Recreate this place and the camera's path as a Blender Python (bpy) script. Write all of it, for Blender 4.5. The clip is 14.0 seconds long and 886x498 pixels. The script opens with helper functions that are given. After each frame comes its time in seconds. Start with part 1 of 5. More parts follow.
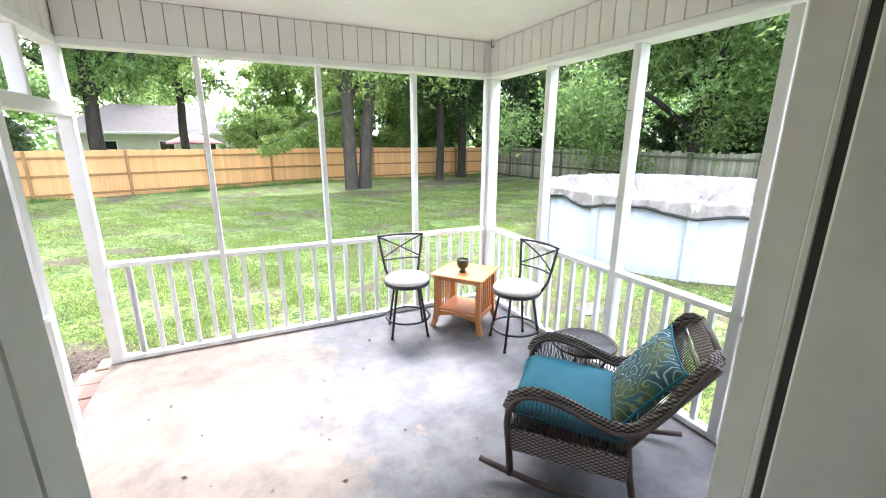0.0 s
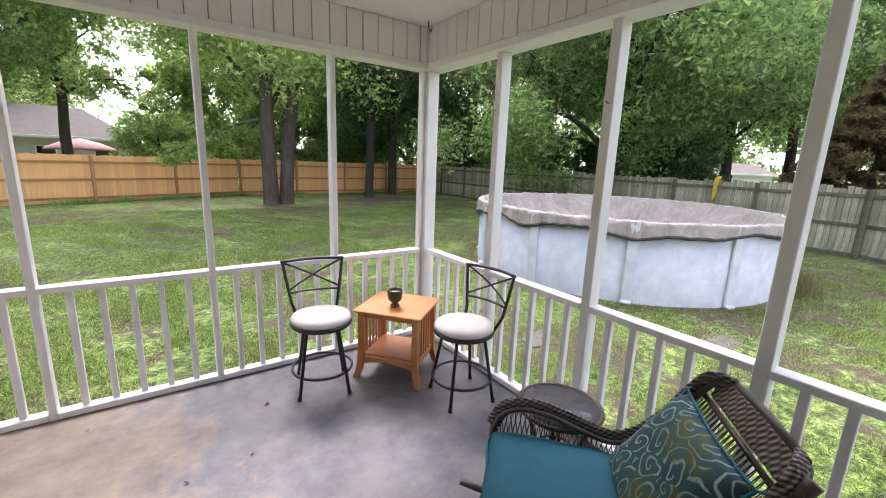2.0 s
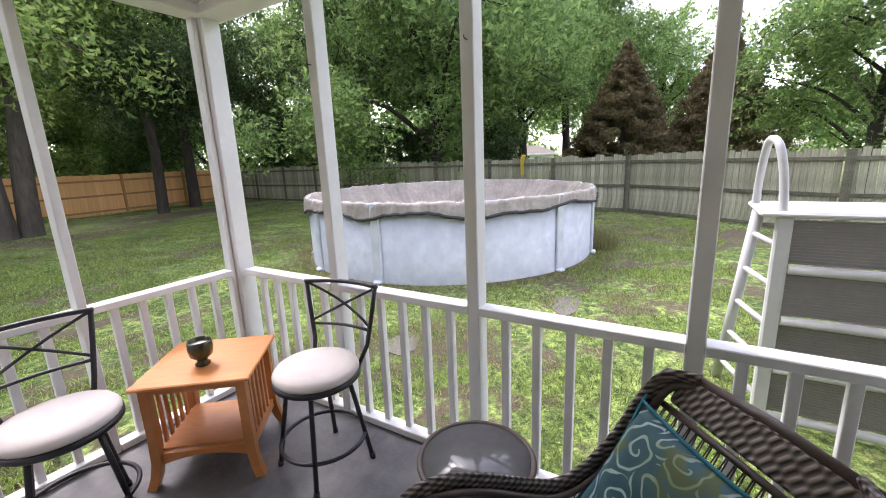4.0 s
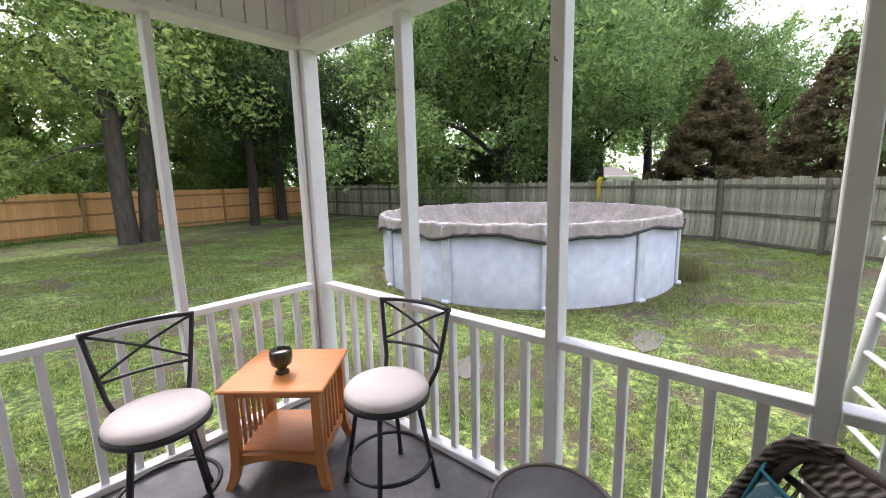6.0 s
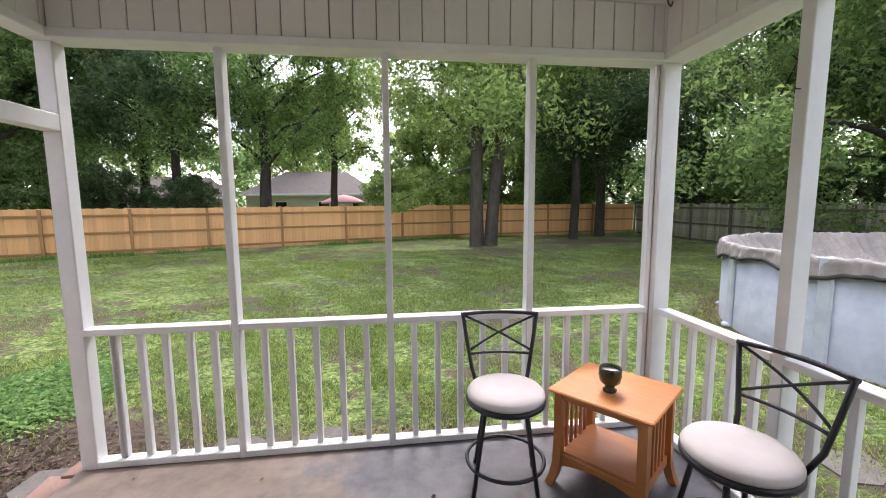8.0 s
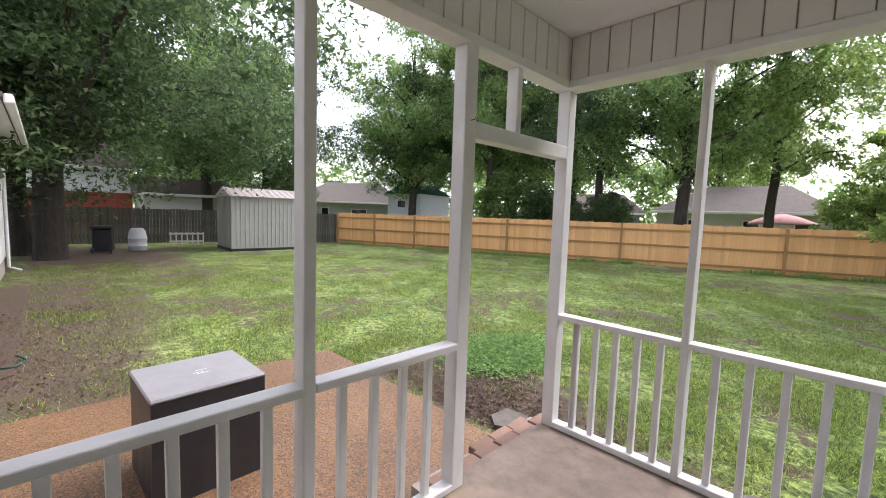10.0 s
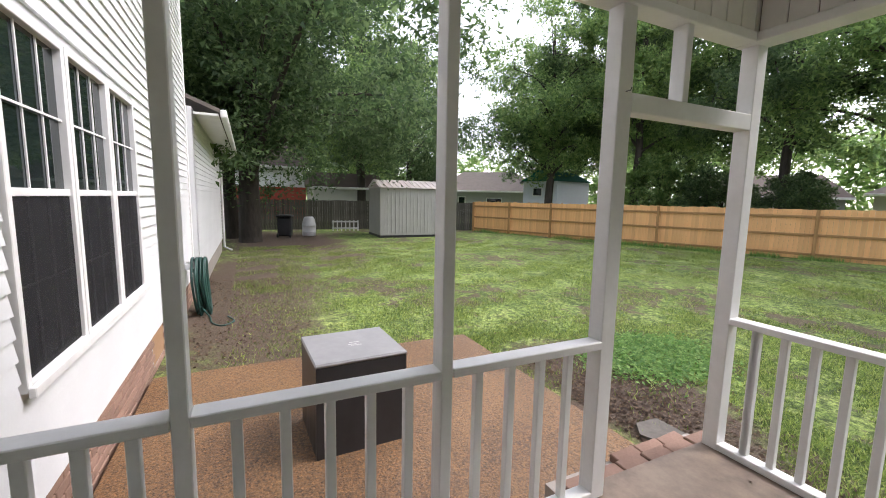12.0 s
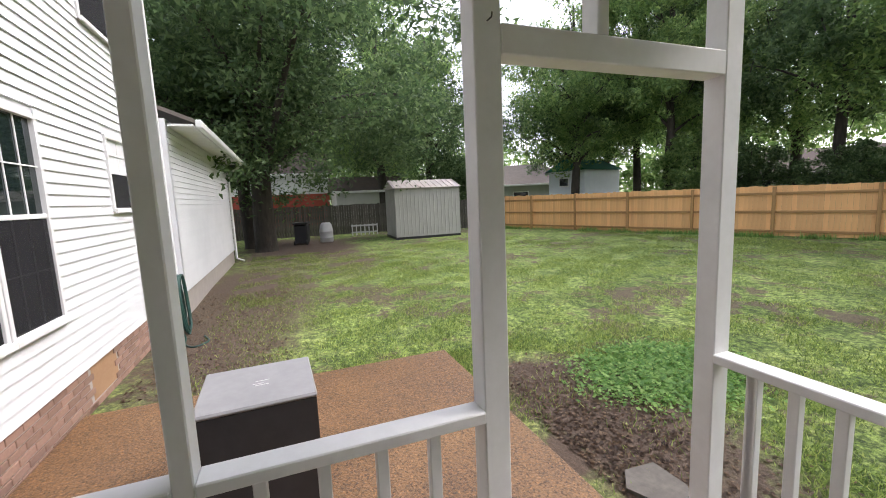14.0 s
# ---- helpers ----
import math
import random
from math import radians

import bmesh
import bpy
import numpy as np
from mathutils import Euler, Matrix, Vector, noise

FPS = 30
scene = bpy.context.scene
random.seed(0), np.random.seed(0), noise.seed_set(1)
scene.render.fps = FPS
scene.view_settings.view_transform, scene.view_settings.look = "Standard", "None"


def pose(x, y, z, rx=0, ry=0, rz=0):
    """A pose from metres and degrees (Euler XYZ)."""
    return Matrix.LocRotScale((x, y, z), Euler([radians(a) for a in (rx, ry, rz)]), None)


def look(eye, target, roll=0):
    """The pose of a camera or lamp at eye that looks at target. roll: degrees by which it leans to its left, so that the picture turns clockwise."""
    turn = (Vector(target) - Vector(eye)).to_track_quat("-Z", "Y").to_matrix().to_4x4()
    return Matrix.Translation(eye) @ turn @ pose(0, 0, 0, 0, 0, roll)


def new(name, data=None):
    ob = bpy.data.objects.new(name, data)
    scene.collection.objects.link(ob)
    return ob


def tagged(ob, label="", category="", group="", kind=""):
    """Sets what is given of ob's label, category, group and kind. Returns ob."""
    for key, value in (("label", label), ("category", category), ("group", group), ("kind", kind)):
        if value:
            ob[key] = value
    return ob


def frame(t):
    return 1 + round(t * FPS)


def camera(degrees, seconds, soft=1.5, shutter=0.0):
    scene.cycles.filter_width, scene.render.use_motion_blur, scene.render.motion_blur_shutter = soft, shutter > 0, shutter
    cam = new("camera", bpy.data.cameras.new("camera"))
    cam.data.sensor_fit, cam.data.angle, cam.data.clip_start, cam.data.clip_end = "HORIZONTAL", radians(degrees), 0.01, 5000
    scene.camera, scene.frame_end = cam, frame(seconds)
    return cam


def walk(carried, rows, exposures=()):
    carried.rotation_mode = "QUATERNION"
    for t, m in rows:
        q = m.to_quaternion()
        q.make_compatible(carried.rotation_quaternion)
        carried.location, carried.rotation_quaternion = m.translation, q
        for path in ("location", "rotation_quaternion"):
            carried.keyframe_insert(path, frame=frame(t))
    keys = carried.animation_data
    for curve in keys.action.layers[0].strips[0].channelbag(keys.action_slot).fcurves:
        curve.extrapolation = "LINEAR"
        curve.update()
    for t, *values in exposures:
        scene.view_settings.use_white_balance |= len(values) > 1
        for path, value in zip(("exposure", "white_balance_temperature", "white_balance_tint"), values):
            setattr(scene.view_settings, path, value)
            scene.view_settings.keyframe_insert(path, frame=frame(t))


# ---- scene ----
cam = camera(95.0, 14.0, soft=1.0)
PATH = [
    (0, (1.077, -0.297, 1.746), (1.911, 1.447, 1.234), 0.2),
    (0.5, (1.249, -0.107, 1.764), (2.265, 1.549, 1.287), 2.5),
    (1, (1.288, 0.107, 1.766), (2.339, 1.743, 1.297), 3.2),
    (1.5, (1.294, 0.255, 1.707), (2.259, 1.95, 1.263), 2.3),
    (2, (1.439, 0.394, 1.613), (2.575, 1.986, 1.196), 2.2),
    (2.5, (1.533, 0.56, 1.546), (2.922, 1.948, 1.164), 2.2),
    (3, (1.637, 0.788, 1.44), (3.19, 1.997, 1.082), 0.2),
    (3.5, (1.821, 0.899, 1.447), (3.466, 1.97, 1.061), -1.8),
    (3.7, (1.863, 0.928, 1.496), (3.533, 1.939, 1.061), -2.3),
    (5.8, (1.908, 0.989, 1.495), (3.507, 2.137, 1.14), -1.6),
    (6, (1.892, 1.013, 1.508), (3.387, 2.299, 1.178), -1.4),
    (6.5, (1.818, 1.06, 1.526), (3.07, 2.594, 1.241), -0.7),
    (7, (1.804, 1.062, 1.519), (2.761, 2.799, 1.261), -0.6),
    (7.5, (1.787, 1.065, 1.52), (2.451, 2.935, 1.274), -0.4),
    (8, (1.737, 1.066, 1.52), (1.984, 3.038, 1.293), -0.4),
    (8.5, (1.655, 1.054, 1.519), (1.376, 3.025, 1.327), -0.1),
    (9, (1.584, 1.024, 1.519), (0.806, 2.858, 1.345), 0.7),
    (9.2, (1.557, 1.004, 1.521), (0.608, 2.757, 1.35), 0.9),
    (11.3, (1.368, 0.889, 1.484), (-0.37, 1.853, 1.261), 2.1),
    (11.5, (1.368, 0.897, 1.492), (-0.39, 1.821, 1.258), 1.8),
    (12, (1.385, 0.958, 1.495), (-0.405, 1.816, 1.251), 1.1),
    (12.5, (1.309, 1.119, 1.47), (-0.499, 1.942, 1.237), -0.1),
    (13, (1.136, 1.363, 1.513), (-0.679, 2.17, 1.282), -1.6),
    (13.5, (1.086, 1.616, 1.507), (-0.746, 2.381, 1.272), -2.3),
    (14, (1.105, 1.935, 1.504), (-0.752, 2.635, 1.25), -2.5),
]
STOPS = [(0.0, 3.85), (0.2, 3.62), (0.5, 3.25), (1.0, 3.0), (1.5, 2.84), (3.5, 2.66), (7.5, 2.5), (9.2, 2.45), (11.3, 2.25), (14.0, 2.15)]
EXPOSURES = [(t, stops, 6150.0 + 400 * min(t, 1.0) - (150 if t < 10 else 0), 11.0 + 6.5 * min(t, 1.0) + (5 if t < 10 else 0)) for t, stops in STOPS]
walk(cam, [(t, look(eye, target, roll)) for t, eye, target, roll in PATH], EXPOSURES)

# ---- world and light: an overcast day ----
world = bpy.data.worlds.new("overcast_sky")
scene.world = world
world.use_nodes = True
wn = world.node_tree
sky = wn.nodes.new("ShaderNodeTexSky")
sky.sky_type, sky.sun_disc = "NISHITA", False
sky.sun_elevation, sky.sun_rotation = radians(49), radians(15)
sky.air_density, sky.dust_density, sky.ozone_density = 1.0, 1.5, 1.5
grey = wn.nodes.new("ShaderNodeHueSaturation")
grey.inputs["Saturation"].default_value = 0.35
wn.links.new(sky.outputs[0], grey.inputs["Color"])
wn.links.new(grey.outputs[0], wn.nodes["Background"].inputs["Color"])
wn.nodes["Background"].inputs["Strength"].default_value = 0.15

sun = new("sun", bpy.data.lights.new("sun", "SUN"))
sun.data.energy, sun.data.angle, sun.data.color = 0.5, radians(22), (1.0, 0.97, 0.92)
sun.matrix_world = look((3.2, 11.8, 14.4), (0, 0, 0))


# ---- materials ----
def nodes_of(name):
    m = bpy.data.materials.new(name)
    m.use_nodes = True
    return m, m.node_tree, m.node_tree.nodes["Principled BSDF"]


def add(nt, kind, **inputs):
    n = nt.nodes.new(kind)
    for key, value in inputs.items():
        n.inputs[key.replace("_", " ")].default_value = value
    return n


def ramp(nt, source, stops):
    r = nt.nodes.new("ShaderNodeValToRGB")
    while len(r.color_ramp.elements) < len(stops):
        r.color_ramp.elements.new(0.5)
    for e, (at, col) in zip(r.color_ramp.elements, stops):
        e.position, e.color = at, (*col, 1)
    nt.links.new(source, r.inputs["Fac"])
    return r.outputs["Color"]


def mix(nt, fac, a, b, mode="MIX"):
    m = nt.nodes.new("ShaderNodeMix")
    m.data_type, m.blend_type = "RGBA", mode
    for sock, value in ((m.inputs["Factor"], fac), (m.inputs["A"], a), (m.inputs["B"], b)):
        if isinstance(value, bpy.types.NodeSocket):
            nt.links.new(value, sock)
        elif isinstance(value, tuple):
            sock.default_value = (*value, 1)
        else:
            sock.default_value = value
    return m.outputs["Result"]


def surface(name, base, second, rough=0.6, grain=40, big=2.0, amount=0.5, bump=0.15, metal=0.0, stretch=(1, 1, 1), spread=0.12, third=None, distance=0.004, gloss=0.5):
    """A two-tone surface: fine grain, large stains, relief and a small difference from piece to piece."""
    m, nt, b = nodes_of(name)
    co = nt.nodes.new("ShaderNodeTexCoord")
    mp = nt.nodes.new("ShaderNodeMapping")
    mp.inputs["Scale"].default_value = stretch
    nt.links.new(co.outputs["Object"], mp.inputs["Vector"])
    fine = add(nt, "ShaderNodeTexNoise", Scale=grain, Detail=5, Roughness=0.6)
    wide = add(nt, "ShaderNodeTexNoise", Scale=big, Detail=4, Roughness=0.6)
    nt.links.new(mp.outputs[0], fine.inputs["Vector"])
    nt.links.new(mp.outputs[0], wide.inputs["Vector"])
    f1 = ramp(nt, fine.outputs["Fac"], [(0.3, (0, 0, 0)), (0.7, (1, 1, 1))])
    f2 = ramp(nt, wide.outputs["Fac"], [(0.4, (0, 0, 0)), (0.65, (1, 1, 1))])
    c = mix(nt, f1, base, tuple(x + (y - x) * amount for x, y in zip(base, second)))
    c = mix(nt, f2, c, third or second) if third else mix(nt, f2, c, mix(nt, 0.5, c, second))
    info = nt.nodes.new("ShaderNodeObjectInfo")
    lo, hi = 1 - spread, 1 + spread
    vary = ramp(nt, info.outputs["Random"], [(0, (lo, lo, lo)), (1, (min(hi, 1), min(hi, 1), min(hi, 1)))])
    c = mix(nt, 1.0, c, vary, "MULTIPLY")
    nt.links.new(c, b.inputs["Base Color"])
    b.inputs["Specular IOR Level"].default_value = gloss
    b.inputs["Roughness"].default_value, b.inputs["Metallic"].default_value = rough, metal
    if bump:
        bp = add(nt, "ShaderNodeBump", Strength=bump, Distance=distance)
        nt.links.new(fine.outputs["Fac"], bp.inputs["Height"])
        nt.links.new(bp.outputs[0], b.inputs["Normal"])
    return m


WHITE = surface("white_painted_wood", (0.80, 0.80, 0.79), (0.66, 0.66, 0.64), 0.5, 30, 4, 0.3, 0.1, stretch=(1, 1, 1), spread=0.04)
PANEL = surface("off_white_painted_panel", (0.76, 0.74, 0.71), (0.64, 0.62, 0.59), 0.55, 25, 2, 0.3, 0.08, spread=0.04)
CEILING = surface("white_ceiling_board", (0.84, 0.83, 0.81), (0.70, 0.69, 0.66), 0.6, 30, 1.5, 0.3, 0.05, spread=0.0)
GROOVE = surface("dark_groove", (0.30, 0.28, 0.26), (0.2, 0.19, 0.18), 0.8)
SIDING = surface("white_vinyl_siding", (0.74, 0.75, 0.76), (0.63, 0.64, 0.65), 0.42, 60, 1.2, 0.25, 0.05, spread=0.03)
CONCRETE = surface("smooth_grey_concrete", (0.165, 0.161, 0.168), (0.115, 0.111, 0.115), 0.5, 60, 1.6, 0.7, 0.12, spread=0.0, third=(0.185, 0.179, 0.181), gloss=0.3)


def add_stain(m):
    """Orange clay worn into the slab on the side of the opening, with a ragged edge."""
    nt = m.node_tree
    b = nt.nodes["Principled BSDF"]
    old = b.inputs["Base Color"].links[0].from_socket
    co = nt.nodes.new("ShaderNodeTexCoord")
    sep = nt.nodes.new("ShaderNodeSeparateXYZ")
    nt.links.new(co.outputs["Object"], sep.inputs[0])
    ns = add(nt, "ShaderNodeTexNoise", Scale=2.6, Detail=6, Roughness=0.65)
    nt.links.new(co.outputs["Object"], ns.inputs["Vector"])
    ma = nt.nodes.new("ShaderNodeMath")
    ma.operation = "MULTIPLY_ADD"
    nt.links.new(ns.outputs["Fac"], ma.inputs[0])
    ma.inputs[1].default_value = -2.35
    nt.links.new(sep.outputs["X"], ma.inputs[2])
    f = ramp(nt, ma.outputs[0], [(0.0, (0.68, 0.68, 0.68)), (0.5, (0, 0, 0))])
    c = mix(nt, f, old, (0.34, 0.245, 0.165))
    mott = add(nt, "ShaderNodeTexNoise", Scale=3.2, Detail=8, Roughness=0.72)
    nt.links.new(co.outputs["Object"], mott.inputs["Vector"])
    c = mix(nt, 1.0, c, ramp(nt, mott.outputs["Fac"], [(0.36, (0.62, 0.62, 0.64)), (0.6, (1.0, 1.0, 1.0))]), "MULTIPLY")
    spots = add(nt, "ShaderNodeTexNoise", Scale=1.9, Detail=7, Roughness=0.7)
    nt.links.new(co.outputs["Object"], spots.inputs["Vector"])
    c = mix(nt, ramp(nt, spots.outputs["Fac"], [(0.62, (0, 0, 0)), (0.70, (0.55, 0.55, 0.55))]), c, (0.36, 0.22, 0.14))
    nt.links.new(c, b.inputs["Base Color"])


add_stain(CONCRETE)
PATIO = surface("brown_exposed_aggregate", (0.34, 0.18, 0.075), (0.07, 0.046, 0.033), 0.4, 60, 1.1, 1.0, 1.0, spread=0.0, distance=0.012, third=(0.27, 0.15, 0.068))


def add_pebbles(m):
    """Small light and dark stones showing in the slab."""
    nt = m.node_tree
    b = nt.nodes["Principled BSDF"]
    old = b.inputs["Base Color"].links[0].from_socket
    co = nt.nodes.new("ShaderNodeTexCoord")
    vor = add(nt, "ShaderNodeTexVoronoi", Scale=80.0)
    nt.links.new(co.outputs["Object"], vor.inputs["Vector"])
    sep = nt.nodes.new("ShaderNodeSeparateColor")
    nt.links.new(vor.outputs["Color"], sep.inputs[0])
    tone = ramp(nt, sep.outputs[0], [(0.0, (0.35, 0.35, 0.38)), (0.55, (0.95, 0.95, 0.95)), (0.9, (1.0, 1.0, 1.0)), (1.0, (1.4, 1.35, 1.3))])
    nt.links.new(mix(nt, 1.0, old, tone, "MULTIPLY"), b.inputs["Base Color"])


add_pebbles(PATIO)
BRICK = surface("red_brown_brick", (0.38, 0.235, 0.175), (0.26, 0.16, 0.12), 0.85, 60, 6, 0.6, 0.4, spread=0.35)
MORTAR = surface("grey_mortar", (0.42, 0.38, 0.34), (0.33, 0.30, 0.27), 0.9, 80, 4)
FENCE_NEW = surface("orange_treated_pine", (0.84, 0.48, 0.205), (0.69, 0.365, 0.142), 0.7, 14, 2, 0.6, 0.2, stretch=(1, 1, 0.12), spread=0.18)
FENCE_OLD = surface("weathered_grey_green_wood", (0.60, 0.58, 0.45), (0.20, 0.20, 0.14), 0.85, 20, 2.2, 0.9, 0.45, stretch=(1, 1, 0.12), spread=0.42, third=(0.30, 0.30, 0.20), gloss=0.2)
# Posts are dark wood; on the rails the colour stands for their shadow lines.
FENCE_OLD_RAIL = surface("grey_wood_rail_shade", (0.20, 0.19, 0.14), (0.08, 0.08, 0.06), 0.9, 16, 3, 0.9, 0.4, spread=0.25, gloss=0.2)
# Fence stands in tree shade; that shade is put into this dark colour.
FENCE_SHADED = surface("tree_shaded_fence_wood", (0.15, 0.14, 0.115), (0.06, 0.057, 0.048), 0.9, 20, 2.4, 0.9, 0.4, stretch=(1, 1, 0.12), spread=0.4, gloss=0.2)
# Own greenish brown of the posts; the rails' underside shadow is coloured in.
FENCE_NEW_RAIL = surface("greenish_wood_rail_shade", (0.42, 0.23, 0.085), (0.30, 0.17, 0.065), 0.75, 14, 2, 0.6, 0.2, spread=0.15)
POOLWALL = surface("pale_blue_grey_pool_panel", (0.70, 0.735, 0.79), (0.50, 0.535, 0.60), 0.7, 5, 2.2, 0.9, 0.35, spread=0.05, gloss=0.25, distance=0.01)
COVER = surface("tan_vinyl_cover", (0.43, 0.385, 0.345), (0.22, 0.185, 0.16), 0.62, 14, 2.6, 0.7, 0.45, spread=0.0, third=(0.27, 0.25, 0.22), gloss=0.3, distance=0.01)
CORD = surface("dark_hem_cord", (0.05, 0.048, 0.045), (0.03, 0.03, 0.03), 0.8)
BLACK = surface("black_metal", (0.022, 0.022, 0.026), (0.04, 0.04, 0.045), 0.42, 60, 5, 0.5, 0.05, metal=0.3, spread=0)
CREAM = surface("cream_seat_fabric", (0.63, 0.575, 0.54), (0.52, 0.47, 0.44), 0.85, 200, 7, 0.5, 0.2, spread=0)
TABLE = surface("orange_brown_stained_wood", (0.62, 0.25, 0.075), (0.48, 0.175, 0.048), 0.38, 12, 3, 0.6, 0.08, stretch=(1, 8, 1), spread=0.06)
WICKER = surface("dark_brown_wicker", (0.085, 0.058, 0.048), (0.045, 0.03, 0.026), 0.5, 60, 8, 0.7, 0.3, spread=0)
TEAL = surface("teal_cushion_fabric", (0.004, 0.145, 0.205), (0.002, 0.10, 0.15), 0.75, 300, 5, 0.5, 0.15, spread=0)
BARK = surface("grey_brown_bark", (0.14, 0.12, 0.095), (0.06, 0.05, 0.042), 0.95, 9, 1.2, 0.9, 1.0, stretch=(1, 1, 0.25), spread=0.25, distance=0.05)
BARK_DARK = surface("dark_bark", (0.075, 0.062, 0.05), (0.032, 0.027, 0.023), 0.95, 9, 1.2, 0.9, 1.0, stretch=(1, 1, 0.25), spread=0.25, distance=0.05)
ROOF = surface("grey_brown_shingle_roof", (0.19, 0.165, 0.145), (0.13, 0.115, 0.10), 0.9, 25, 3, 0.5, 0.3, gloss=0.15)
FARWALL = surface("pale_far_siding", (0.56, 0.55, 0.50), (0.48, 0.47, 0.43), 0.7, 20, 2)
STONE = surface("grey_brown_flagstone", (0.19, 0.17, 0.145), (0.105, 0.095, 0.08), 0.85, 25, 5, 0.7, 0.5, spread=0.2)
GREYPLASTIC = surface("pale_grey_plastic", (0.60, 0.60, 0.60), (0.48, 0.48, 0.48), 0.5, 30, 5, 0.3, 0.05)
DARKGREY = surface("grey_brown_plastic_panel", (0.30, 0.28, 0.27), (0.22, 0.205, 0.2), 0.55, 30, 4)
SHEDMETAL = surface("beige_grey_sheet_metal", (0.46, 0.45, 0.42), (0.36, 0.35, 0.32), 0.5, 20, 1.5)


def foliage(name, low, high, tip):
    m, nt, b = nodes_of(name)
    geo = nt.nodes.new("ShaderNodeNewGeometry")
    c = ramp(nt, geo.outputs["Random Per Island"], [(0, low), (0.6, high), (1, tip)])
    nt.links.new(c, b.inputs["Base Color"])
    b.inputs["Roughness"].default_value = 0.6
    tr = nt.nodes.new("ShaderNodeBsdfTranslucent")
    nt.links.new(c, tr.inputs["Color"])
    ms = nt.nodes.new("ShaderNodeMixShader")
    ms.inputs[0].default_value = 0.62
    nt.links.new(b.outputs[0], ms.inputs[1])
    nt.links.new(tr.outputs[0], ms.inputs[2])
    nt.links.new(ms.outputs[0], nt.nodes["Material Output"].inputs["Surface"])
    return m


LEAF_MID = foliage("mid_green_leaves", (0.095, 0.17, 0.056), (0.195, 0.315, 0.098), (0.33, 0.445, 0.145))
LEAF_DARK = foliage("dark_green_leaves", (0.045, 0.085, 0.036), (0.095, 0.16, 0.062), (0.18, 0.26, 0.105))
LEAF_LIGHT = foliage("light_yellow_green_leaves", (0.13, 0.215, 0.06), (0.26, 0.375, 0.105), (0.42, 0.51, 0.16))
NEEDLE = foliage("rusty_brown_green_needles", (0.12, 0.095, 0.05), (0.22, 0.17, 0.09), (0.17, 0.18, 0.08))
BLADE = foliage("grass_blades", (0.085, 0.14, 0.038), (0.28, 0.385, 0.095), (0.54, 0.60, 0.195))
CLOVER = foliage("ivy_groundcover_leaves", (0.12, 0.25, 0.07), (0.24, 0.43, 0.12), (0.38, 0.56, 0.18))


